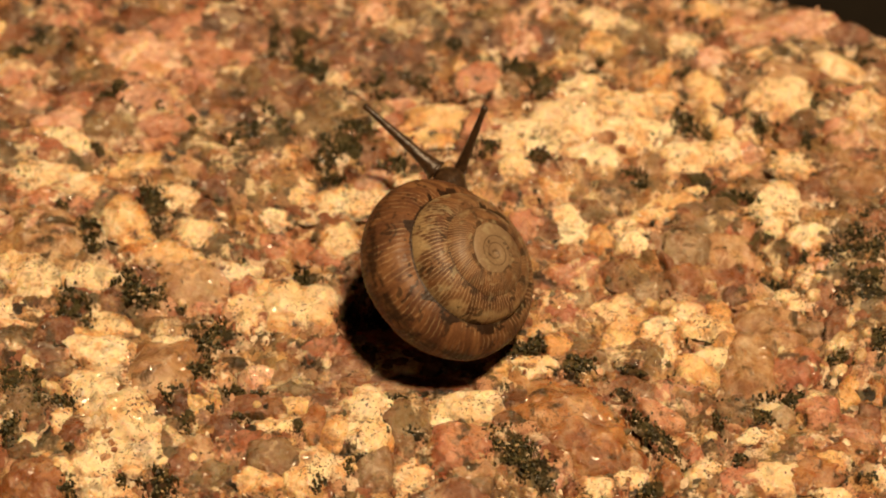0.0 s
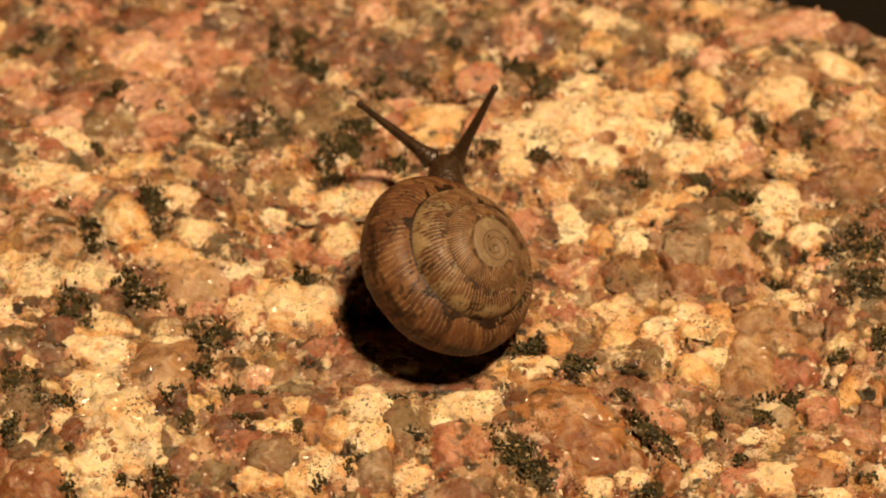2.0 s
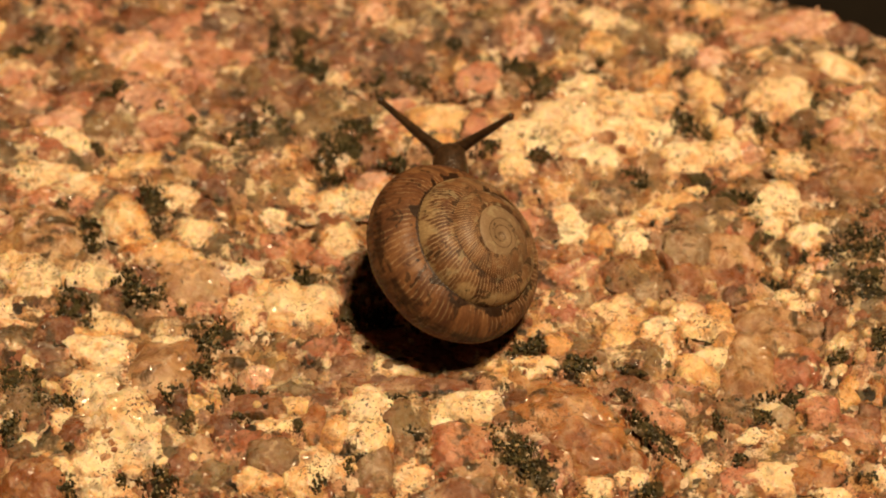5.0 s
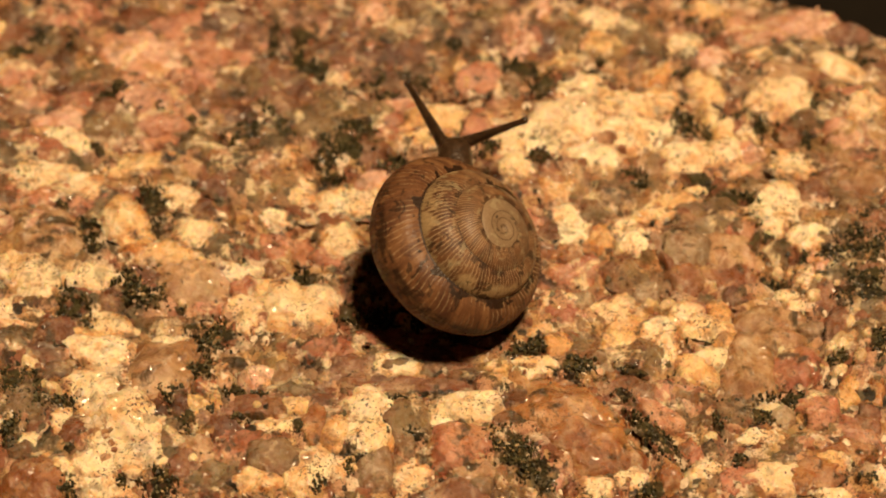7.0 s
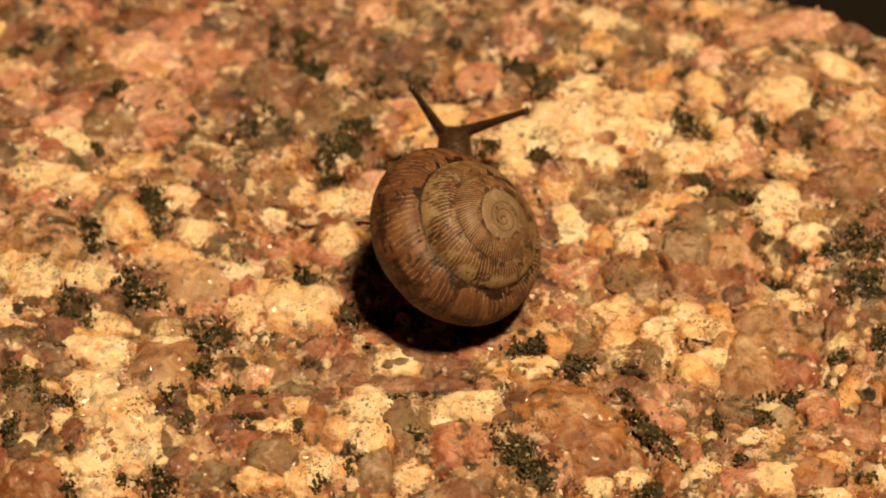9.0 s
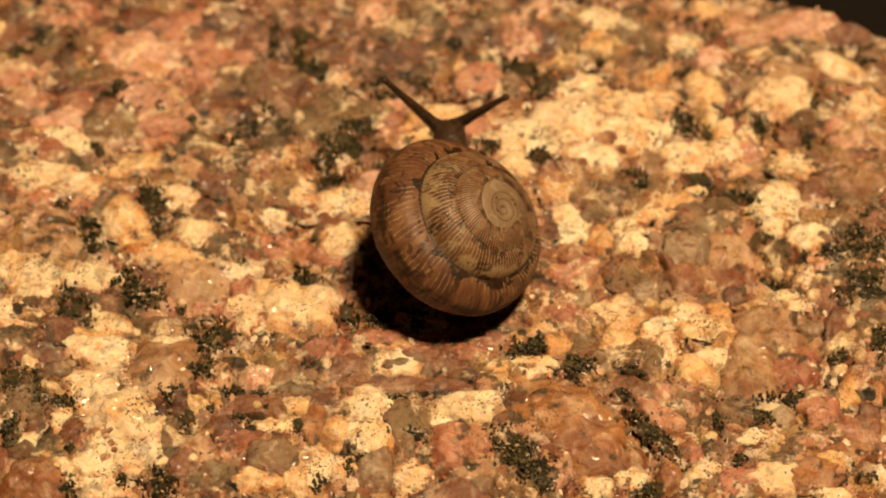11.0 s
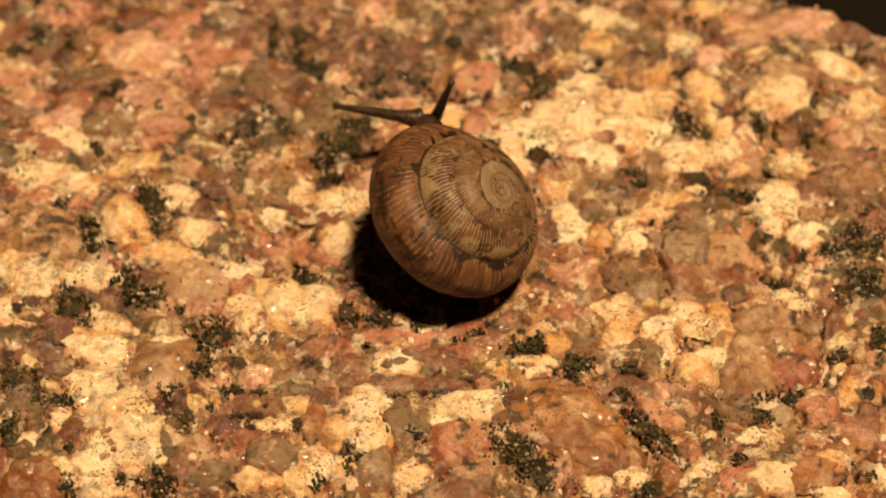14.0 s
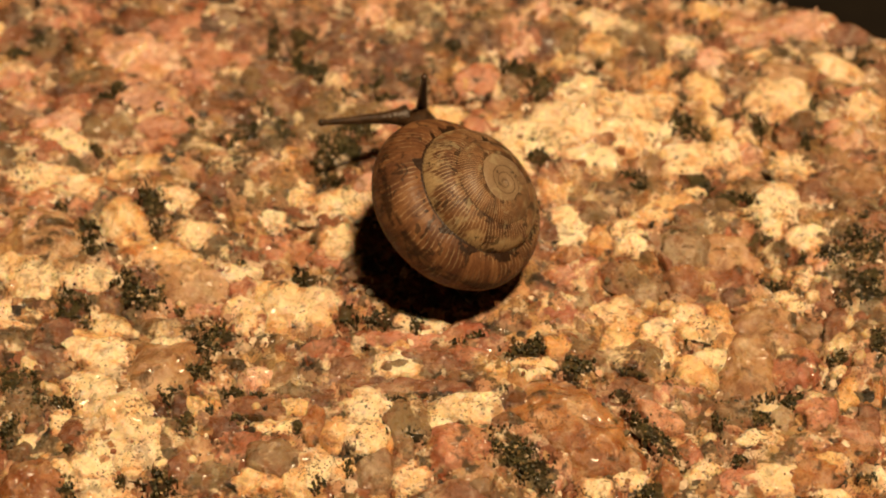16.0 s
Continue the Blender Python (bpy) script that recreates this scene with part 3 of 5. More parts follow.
def loft(name, rings, material, parent, label=""):
    """A soft body through rings of (y, z, half width, half height), in millimetres."""
    n = 20
    verts, faces = [], []
    for y, z, w, h in rings:
        for k in range(n):
            a = k / n * 2 * math.pi
            bump = 1 + 0.05 * noise.noise((math.cos(a) * 2, y * 1.3, math.sin(a) * 2))
            verts.append((w * math.cos(a) * bump * MM, y * MM, (z + h * math.sin(a) * bump) * MM))
    for i in range(len(rings) - 1):
        faces += [(i * n + k, i * n + (k + 1) % n, (i + 1) * n + (k + 1) % n, (i + 1) * n + k) for k in range(n)]
    faces += [tuple(range(n))[::-1], tuple((len(rings) - 1) * n + k for k in range(n))]
    return link(name, verts, faces, material, parent, label)


def build_tentacle():
    """A tapered eye stalk along +y from its root, with a knob at the tip that holds the eye."""
    rings = []
    for i in range(41):
        q = i / 40
        w = 0.58 - 0.36 * min(q / 0.85, 1) ** 0.75 + 0.26 * max(0, 1 - q / 0.25) ** 2
        if q > 0.92:
            w = 0.20 + 0.08 * math.sin((q - 0.92) / 0.08 * math.pi * 0.62)
        w *= 1 + 0.06 * math.sin(i * 2.4)
        if q > 0.985:
            w *= 0.55
        rings.append((q * 6.9, 0, w, w))
    stalk = loft("tentacle", rings, SKIN, SNAIL, "dark brown eye stalk")
    bm = bmesh.new()
    bmesh.ops.create_icosphere(bm, subdivisions=2, radius=0.13 * MM)
    me = bpy.data.meshes.new("eye")
    bm.to_mesh(me)
    bm.free()
    me.materials.append(EYE_BLACK)
    eye = new("eye", me)
    eye.parent = stalk
    eye.location = (0, (6.9 - 0.12) * MM, 0.14 * MM)
    tagged(eye, "tiny black eye")
    return stalk


build_shell()
foot = loft("foot", [(-4.2, 0.35, 0.1, 0.1), (-3.4, 0.5, 0.7, 0.35), (-2, 0.8, 1.4, 0.6), (0, 1.2, 1.9, 1.1),
                     (4, 1.3, 1.7, 1.2), (8, 1.3, 1.4, 1.2), (10.3, 1.1, 1.1, 0.9), (11.3, 0.9, 0.4, 0.4)], SKIN, SNAIL, "dark brown wrinkled foot")
head = loft("head", [(-6.5, -1.4, 0.5, 0.5), (-5.5, -1.2, 1.5, 1.2), (-3.5, -0.8, 1.45, 1.25), (-2.0, -0.4, 1.3, 1.1), (-1.0, -0.15, 1.22, 0.92),
                     (-0.4, -0.05, 1.12, 0.75), (0.0, -0.2, 0.95, 0.62), (0.3, -0.45, 0.60, 0.45), (0.45, -0.6, 0.2, 0.2)], SKIN, SNAIL, "dark brown snail head and neck")
tentacle_a = build_tentacle()
tentacle_b = copy_thing(tentacle_a, Matrix.Identity(4))

# ---- crystals of the boulder ----
crystal("golden", -34.0, 21.8, 3.7, 1.7, 100)
crystal("stained", -30.7, 19.9, 5.5, 2.5, 14)
crystal("rusty", -29.9, 18.6, 5.2, 2.6, 178)
mica(-32.4, 19.4, 2.2, 1.5, 174)
mica(-30.8, 20.6, 2.4, 1.4, 176)
mica(-28.7, 20.0, 2.5, 1.1, 98)
crystal("smoky", -28.1, 20.3, 1.7, 1.0, 100, 0.5)
crystal("peach", -27.1, 22.7, 4.9, 3.0, 100)
crystal("stained", -29.9, 22.9, 4.0, 3.4, 163)
crystal("rose", -23.3, 19.3, 7.5, 5.5, 163, 0.5)
crystal("peach", -19.2, 19.7, 6.6, 6.1, 150)
crystal("rusty", -16.8, 22.9, 7.0, 3.2, 179)
crystal("peach", -15.9, 19.4, 3.6, 2.6, 97)
crystal("rose", -14.4, 20.9, 3.6, 2.9, 99)
crystal("peach", -13.7, 22.9, 2.8, 1.9, 80)
mica(-13.3, 21.1, 3.6, 0.8, 93)
crystal("stained", -15.1, 16.9, 5.8, 3.4, 162)
crystal("peach", -18.1, 17.1, 2.9, 2.5, 107)
crystal("peach", -32.3, 17.3, 3.2, 2.8, 143)
crystal("stained", -25.0, 16.9, 3.9, 2.1, 178)
crystal("rose", -31.1, 14.8, 4.3, 3.2, 171)
crystal("rusty", -27.4, 15.6, 6.4, 2.1, 179)
crystal("peach", -27.5, 14.2, 3.6, 2.3, 176)
mica(-25.3, 14.4, 1.8, 1.3, 101)
crystal("rose", -21.2, 14.8, 5.7, 3.2, 162)
# a pit in the stone: its dark hollow is put in as black flakes
mica(-21.1, 14.1, 1.1, 0.9, 104)
crystal("peach", -19.2, 15.2, 3.2, 2.5, 101)
crystal("rusty", -16.9, 14.6, 4.7, 3.2, 177)
mica(-18.9, 12.8, 2.7, 0.8, 108)
crystal("rose", -21.0, 12.3, 4.6, 2.8, 177, 0.3)
crystal("stained", -25.1, 12.0, 4.2, 2.8, 175)
crystal("rose", -28.3, 12.3, 4.6, 2.8, 176)
crystal("rusty", -30.3, 11.0, 2.5, 2.0, 169)
crystal("feldspar", -27.7, 10.5, 4.5, 1.9, 158)
mica(-25.5, 9.7, 1.9, 0.9, 140)
crystal("stained", -31.7, 8.9, 3.8, 2.9, 169)
crystal("rose", -21.5, 10.7, 4.2, 2.4, 177)
crystal("golden", -22.9, 8.6, 5.8, 2.7, 179)
mica(-14.7, 11.3, 3.7, 2.1, 38)
mica(-13.1, 14.2, 2.3, 1.5, 130)
mica(-12.1, 12.7, 1.7, 1.0, 163)
crystal("rusty", -14.9, 13.1, 3.8, 2.5, 177)
crystal("stained", -18.5, 10.3, 3.8, 2.8, 175)
crystal("golden", -12.2, 9.2, 3.7, 3.1, 174)
crystal("stained", -15.7, 8.6, 3.3, 2.7, 173)
crystal("feldspar", -29.8, 7.1, 4.5, 2.4, 177)
crystal("rusty", -10.7, 23.2, 4.8, 3.1, 178)
mica(-10.3, 22.1, 2.1, 1.6, 74)
crystal("rusty", -9.5, 19.6, 3.9, 3.3, 174)
mica(-11.1, 19.1, 3.9, 1.6, 93)
crystal("rose", -7.0, 21.2, 6.0, 1.6, 92)
crystal("rose", -5.2, 23.5, 4.0, 2.2, 179)
crystal("rose", -5.4, 19.7, 2.2, 1.7, 178)
crystal("stained", -1.7, 20.8, 5.6, 3.4, 180)
crystal("rusty", -4.0, 16.7, 5.6, 3.3, 180)
mica(-5.9, 17.7, 2.5, 0.8, 34)
mica(-3.0, 17.3, 2.4, 1.8, 115)
mica(-4.0, 15.3, 2.6, 0.9, 180)
mica(-4.0, 19.0, 1.3, 1.3, 127)
crystal("rose", -7.9, 17.3, 2.4, 2.3, 157)
crystal("stained", -9.5, 15.1, 4.2, 2.1, 179)
mica(-9.0, 15.2, 2.6, 0.9, 180)
crystal("stained", -8.2, 13.3, 6.3, 2.6, 180)
mica(-8.1, 11.6, 4.0, 2.8, 17)
mica(-6.7, 9.0, 2.5, 2.3, 171)
mica(-8.5, 8.5, 2.7, 2.3, 97)
crystal("rusty", -5.1, 9.9, 3.4, 2.8, 126)
crystal("stained", 2.9, 23.2, 5.3, 2.4, 0)
mica(2.7, 22.9, 2.2, 1.1, 16)
crystal("golden", 1.3, 17.7, 3.3, 1.8, 99)
crystal("stained", 3.1, 18.4, 2.1, 1.7, 88)
crystal("peach", 2.8, 16.5, 4.7, 3.1, 1)
crystal("rose", 5.5, 20.8, 3.3, 3.0, 6)
crystal("rose", 7.3, 23.4, 2.8, 2.6, 78)
crystal("stained", 9.4, 20.8, 3.6, 2.0, 87)
mica(9.4, 20.8, 1.8, 1.0, 87)
crystal("golden", 0.3, 12.5, 7.6, 2.9, 0)
crystal("golden", -0.8, 10.8, 3.8, 2.4, 180)
crystal("peach", 2.9, 12.0, 3.4, 3.2, 83)
crystal("peach", -3.3, 14.4, 3.4, 2.1, 180)
crystal("smoky", 5.2, 16.5, 2.4, 2.0, 87, 0.5)
mica(5.9, 17.7, 3.0, 1.9, 146)
mica(7.7, 15.9, 2.9, 2.1, 86)
crystal("feldspar", 9.1, 12.5, 6.4, 6.1, 29, 0.3)
crystal("feldspar", 6.1, 10.3, 5.0, 4.6, 81)
crystal("feldspar", 10.9, 15.6, 4.7, 3.7, 4)
crystal("golden", 9.7, 18.8, 2.7, 2.6, 70)
mica(3.4, 9.4, 2.5, 1.7, 74)
mica(6.9, 8.6, 2.5, 1.6, 1)
mica(6.2, 13.3, 1.4, 0.8, 88)
crystal("feldspar", 5.0, 7.7, 3.7, 2.9, 2)
crystal("rusty", 3.6, 7.3, 2.7, 2.7, 29)
crystal("feldspar", 12.1, 22.6, 3.9, 3.4, 8)
crystal("golden", 12.0, 20.0, 3.5, 3.0, 7)
crystal("stained", 15.1, 22.1, 5.5, 3.3, 85)
crystal("rusty", 14.5, 18.7, 3.6, 2.0, 1)
mica(11.9, 17.9, 1.4, 0.8, 32)
crystal("golden", 16.3, 17.4, 3.3, 2.4, 73)
mica(18.4, 16.8, 2.0, 1.7, 75)
mica(19.0, 22.4, 1.1, 0.9, 79)
crystal("feldspar", 18.4, 19.7, 3.8, 2.8, 71, 0.5)
mica(20.8, 21.2, 2.2, 2.0, 25)
crystal("golden", 20.8, 23.5, 4.0, 2.1, 2)
crystal("rose", 20.4, 18.2, 3.0, 2.5, 72, 0.4)
crystal("rose", 23.8, 21.4, 6.9, 3.6, 165)
crystal("rusty", 21.7, 16.9, 2.6, 2.3, 18)
crystal("golden", 24.4, 18.6, 3.0, 1.8, 3)
crystal("quartz", 26.1, 16.8, 5.9, 2.6, 174, 0.4)
crystal("feldspar", 25.4, 14.6, 5.6, 3.9, 13, 1)
mica(23.3, 17.3, 1.9, 0.9, 83)
# two strips of flakes put in for the dark crevice beside the pale crystal
mica(22.4, 13.4, 1.9, 0.8, 84)
mica(23.2, 12.5, 1.9, 0.5, 139)
crystal("rose", 28.2, 22.0, 5.3, 3.4, 4)
crystal("rusty", 31.1, 20.8, 3.9, 2.7, 7)
crystal("feldspar", 29.8, 17.3, 4.2, 3.2, 142, 0.7)
crystal("smoky", 32.5, 18.9, 2.3, 2.0, 40)
mica(32.0, 17.9, 2.5, 1.1, 166)
crystal("peach", 30.0, 15.1, 3.8, 1.3, 1)
crystal("stained", 28.8, 13.8, 3.8, 2.5, 78)
mica(27.8, 13.9, 1.7, 1.3, 77)
crystal("feldspar", 31.6, 13.4, 3.5, 3.0, 59, 0.4)
crystal("rose", 29.9, 10.8, 4.2, 3.1, 8)
crystal("golden", 19.8, 15.1, 4.0, 2.7, 137, 0.6)
crystal("golden", 20.3, 11.9, 4.6, 2.1, 119, 0.8)
mica(17.9, 11.9, 2.9, 2.5, 117)
mica(19.6, 11.2, 2.4, 1.0, 66)
crystal("feldspar", 12.9, 13.9, 5.9, 3.4, 1, 0.3)
crystal("golden", 16.4, 14.5, 3.1, 2.0, 147)
crystal("feldspar", 14.1, 11.1, 6.3, 3.6, 2)
crystal("feldspar", 18.5, 8.8, 7.9, 3.5, 1, 0.3)
crystal("rose", 21.9, 8.9, 3.8, 3.2, 15, 0.3)
crystal("feldspar", 25.5, 8.1, 3.8, 3.2, 16)
mica(23.5, 11.2, 3.3, 1.4, 15)
crystal("rusty", 25.4, 10.8, 2.7, 1.8, 148)
mica(26.9, 10.5, 2.1, 0.7, 83)
crystal("stained", 26.7, 12.1, 3.2, 2.4, 9)
mica(17.4, 8.3, 1.7, 1.6, 38)
mica(13.6, 7.3, 2.1, 1.0, 1)
mica(24.1, 8.9, 1.5, 0.8, 82)
crystal("rusty", 28.0, 6.5, 4.6, 2.7, 45)
crystal("quartz", 30.1, 7.0, 4.3, 3.6, 3, 1.2)
crystal("peach", 31.4, 9.4, 2.5, 1.9, 11)
crystal("feldspar", 11.0, 9.4, 4.6, 4.3, 23)
crystal("peach", -29.6, 5.4, 4.5, 2.9, 175)
crystal("peach", -25.9, 5.4, 4.3, 3.2, 173)
crystal("rusty", -31.5, 4.5, 2.1, 1.5, 172)
crystal("quartz", -28.5, 1.1, 5.6, 4.8, 158, 0.8)
mica(-25.3, 1.6, 3.2, 2.4, 103)
mica(-24.6, -0.0, 1.6, 1.2, 172)
crystal("stained", -24.7, 3.7, 3.0, 2.0, 101)
crystal("golden", -22.8, 3.2, 4.5, 3.4, 115, 0.4)
crystal("golden", -21.7, 1.4, 3.9, 2.1, 151)
crystal("feldspar", -19.5, 4.7, 3.6, 3.4, 138)
mica(-21.5, 4.8, 1.9, 1.6, 107)
mica(-20.5, 2.6, 1.6, 1.0, 98)
crystal("stained", -19.2, 3.3, 3.1, 1.4, 179)
crystal("feldspar", -17.8, 1.9, 3.2, 2.6, 173, 0.3)
crystal("golden", -19.9, -0.0, 5.6, 2.2, 179)
crystal("rusty", -16.2, 6.2, 2.7, 2.4, 164)
crystal("rusty", -17.2, 4.1, 2.4, 2.0, 103)
crystal("stained", -13.7, 6.1, 3.9, 3.0, 176)
crystal("feldspar", -12.2, 3.4, 2.8, 2.5, 170)
crystal("peach", -11.8, 1.0, 3.1, 3.0, 132)
crystal("feldspar", -10.4, 5.7, 3.2, 2.4, 83)
crystal("stained", -15.2, 0.9, 3.6, 2.6, 176)
crystal("feldspar", -14.7, -1.5, 3.7, 2.0, 164)
mica(-14.1, -0.8, 0.9, 0.9, 121)
crystal("quartz", -18.0, -2.4, 5.5, 3.3, 149, 0.7)
mica(-21.4, -3.6, 4.4, 2.1, 159)
mica(-19.4, -3.0, 1.2, 1.1, 135)
crystal("rusty", -20.3, -2.3, 3.4, 1.6, 142)
mica(-21.9, -2.1, 1.6, 1.0, 177)
crystal("feldspar", -29.1, -2.4, 4.5, 3.9, 128, 0.5)
crystal("feldspar", -25.1, -2.3, 4.4, 2.3, 178, 0.4)
crystal("stained", -26.4, -0.8, 2.8, 1.8, 175)
crystal("feldspar", -29.1, -5.2, 4.3, 3.2, 172)
mica(-25.9, -4.8, 3.3, 2.3, 132)
mica(-24.6, -6.3, 1.4, 0.7, 131)
crystal("rusty", -23.1, -3.9, 2.3, 1.9, 110)
crystal("golden", -23.7, -6.5, 4.3, 2.9, 175)
crystal("feldspar", -10.5, -5.0, 6.1, 5.0, 153, 0.6)
crystal("feldspar", -13.8, -5.0, 3.3, 3.1, 124)
crystal("golden", -12.3, -3.0, 2.4, 1.8, 176)
mica(-9.5, -2.3, 2.5, 1.7, 178)
crystal("peach", -16.4, -4.5, 2.4, 1.8, 175)
mica(-15.7, -7.3, 2.9, 2.2, 141)
mica(-17.3, -6.4, 1.9, 0.8, 179)
crystal("stained", -19.2, -6.1, 4.3, 1.9, 179)
crystal("feldspar", -19.1, -7.4, 2.7, 1.2, 179)
crystal("pebble", -18.2, -4.5, 0.7, 0.7, 147, 0.5)
crystal("rusty", -26.6, -6.8, 2.8, 2.2, 168)
crystal("peach", -10.2, 0.5, 2.6, 2.2, 174)
crystal("rusty", -12.0, -1.1, 1.8, 1.5, 174)
crystal("quartz", -19.2, -9.9, 5.9, 4.1, 76, 1)
crystal("feldspar", -23.3, -8.4, 4.6, 3.0, 176, 0.3)
crystal("stained", -29.5, -8.0, 2.7, 2.3, 115)
crystal("rusty", -27.1, -8.4, 3.3, 2.3, 173)
crystal("pebble", -28.1, -9.5, 1.6, 1.4, 155, 0.5)
mica(-26.4, -8.4, 1.2, 1.1, 142)
crystal("smoky", -25.4, -9.9, 1.7, 1.5, 118)
crystal("feldspar", -22.9, -12.1, 6.4, 3.4, 142, 0.3)
crystal("rusty", -26.5, -10.3, 2.7, 1.7, 176)
mica(-28.0, -10.8, 2.1, 1.5, 105)
mica(-29.1, -11.2, 3.0, 1.9, 102)
crystal("pebble", -26.5, -11.6, 1.5, 1.1, 173, 0.7)
mica(-25.4, -12.8, 3.5, 1.1, 167)
crystal("feldspar", -25.3, -14.2, 2.7, 1.7, 101)
crystal("rusty", -26.8, -14.4, 2.6, 2.1, 110)
mica(-28.7, -14.9, 3.8, 1.7, 99)
crystal("feldspar", -21.2, -14.3, 5.3, 4.3, 170, 0.3)
crystal("feldspar", -22.6, -17.0, 4.5, 3.6, 168)
crystal("feldspar", -19.7, -17.1, 3.8, 3.3, 163)
mica(-20.5, -15.1, 1.8, 1.2, 150)
crystal("rusty", -19.5, -13.3, 2.7, 2.1, 172)
crystal("golden", -19.6, -13.7, 1.6, 1.3, 168, 0.4)
crystal("golden", -16.5, -13.1, 2.2, 1.6, 99, 0.9)
crystal("pebble", -16.5, -14.8, 0.6, 0.6, 122, 0.4)
crystal("golden", -15.2, -12.8, 2.0, 0.9, 95, 0.4)
mica(-15.4, -13.5, 0.9, 0.8, 144)
crystal("rusty", -17.4, -13.3, 2.7, 1.5, 96)
crystal("stained", -17.7, -15.4, 3.2, 2.8, 112)
mica(-17.1, -15.3, 1.3, 1.1, 104)
crystal("peach", -15.8, -11.5, 2.3, 2.0, 167)
mica(-16.2, -9.9, 2.6, 1.2, 66)
mica(-15.7, -7.9, 2.1, 1.7, 172)
crystal("stained", -14.3, -9.8, 2.7, 1.3, 179)
crystal("rose", -12.7, -11.1, 2.7, 2.5, 151, 0.4)
crystal("smoky", -10.8, -10.9, 2.6, 2.1, 98, 0.3)
mica(-11.4, -12.5, 4.5, 0.6, 180)
mica(-13.8, -12.1, 1.5, 1.2, 175)
crystal("rusty", -11.1, -13.5, 2.5, 1.6, 178)
mica(-13.5, -14.2, 1.5, 1.3, 172)
crystal("golden", -9.9, -13.3, 2.3, 2.2, 158, 0.5)
crystal("feldspar", -11.4, -14.9, 3.4, 1.5, 179)
crystal("peach", -13.4, -16.3, 3.7, 2.4, 178)
crystal("smoky", -11.2, -17.3, 4.1, 3.2, 175, 0.6)
crystal("stained", -15.2, -18.8, 4.4, 3.2, 176)
crystal("golden", -12.2, -19.2, 3.7, 1.9, 179)
crystal("feldspar", -26.4, -16.2, 3.4, 2.4, 173)
crystal("feldspar", -24.8, -18.4, 3.7, 1.9, 143)
crystal("amber", -26.6, -18.9, 4.8, 3.6, 171, 0.4)
crystal("feldspar", -22.4, -19.2, 4.6, 2.4, 134)
mica(-24.6, -16.8, 1.2, 1.1, 131)
mica(-24.7, -19.2, 2.2, 1.8, 111)
mica(-20.9, -19.2, 1.7, 1.0, 98)
mica(-18.4, -19.2, 2.8, 2.5, 118)
crystal("rusty", -17.1, -18.0, 2.5, 2.2, 112)
crystal("pebble", -16.4, -17.5, 0.8, 0.7, 169, 0.5)
crystal("feldspar", -9.6, -19.2, 2.3, 1.8, 97)
crystal("peach", -7.8, -8.9, 3.5, 2.5, 178)
crystal("rusty", -6.2, -10.3, 4.2, 1.9, 180)
crystal("rusty", -8.0, -12.6, 2.6, 1.9, 94)
crystal("feldspar", -5.1, -13.2, 4.2, 3.4, 177, 0.4)
crystal("feldspar", -5.1, -15.9, 3.4, 2.5, 178, 0.4)
crystal("golden", -7.1, -15.8, 3.1, 2.0, 93)
crystal("golden", -3.7, -16.3, 1.8, 1.5, 93)
crystal("amber", -8.5, -15.1, 3.6, 1.9, 93, 0.4)
mica(-9.5, -15.1, 1.5, 1.1, 103)
crystal("stained", -2.2, -15.3, 4.9, 3.2, 91)
mica(-1.7, -15.8, 1.9, 1.6, 179)
mica(-3.7, -14.9, 2.0, 0.7, 91)
crystal("rusty", -1.5, -11.7, 6.5, 1.6, 180)
crystal("feldspar", 1.8, -13.4, 5.4, 2.6, 0, 0.4)
crystal("feldspar", -0.1, -15.3, 3.3, 1.7, 105)
mica(2.3, -13.1, 1.0, 0.9, 3)
crystal("peach", 1.4, -16.4, 4.8, 3.5, 0, 0.5)
mica(4.4, -16.6, 3.9, 2.6, 121)
mica(6.2, -18.0, 2.4, 2.0, 120)
mica(3.6, -12.1, 1.7, 1.1, 1)
crystal("stained", 4.7, -14.4, 3.0, 1.5, 0)
crystal("smoky", -4.4, -18.4, 3.3, 2.6, 93, 0.5)
crystal("feldspar", -2.0, -18.7, 3.0, 2.2, 91)
crystal("quartz", 2.1, -18.4, 3.3, 1.7, 0, 0.6)
crystal("rusty", 0.6, -20.1, 4.4, 2.4, 0, 0.3)
crystal("smoky", 2.5, -19.6, 1.8, 1.5, 2, 0.4)
crystal("feldspar", -8.0, -18.1, 3.7, 3.5, 166)
mica(-7.9, -19.2, 1.6, 1.2, 28)
mica(-6.2, -18.3, 1.7, 1.0, 92)
crystal("stained", 4.2, -20.1, 2.9, 1.5, 0)
crystal("peach", 7.4, -18.6, 2.8, 1.3, 88)
mica(5.7, -9.0, 3.6, 1.7, 14)
crystal("feldspar", 6.0, -10.5, 3.1, 1.3, 0)
crystal("golden", 3.7, -10.5, 1.9, 1.3, 1)
crystal("golden", 8.0, -8.4, 2.3, 1.7, 2)
crystal("feldspar", 7.2, -7.3, 2.9, 1.3, 0)
mica(9.1, -10.1, 3.1, 2.0, 137)
crystal("amber", 8.1, -13.7, 7.2, 4.5, 167, 0.7)
crystal("amber", 10.3, -16.6, 6.7, 4.0, 161, 0.6)
crystal("golden", 9.7, -14.1, 1.7, 1.3, 5)
mica(14.2, -15.6, 5.2, 1.3, 129)
crystal("peach", 14.6, -13.8, 4.2, 1.6, 143, 0.4)
crystal("peach", 16.4, -16.6, 1.9, 1.5, 67)
crystal("golden", 11.9, -7.9, 2.6, 2.4, 16)
crystal("rusty", 13.4, -8.6, 1.8, 1.2, 3)
crystal("feldspar", 15.3, -8.4, 3.3, 1.9, 84)
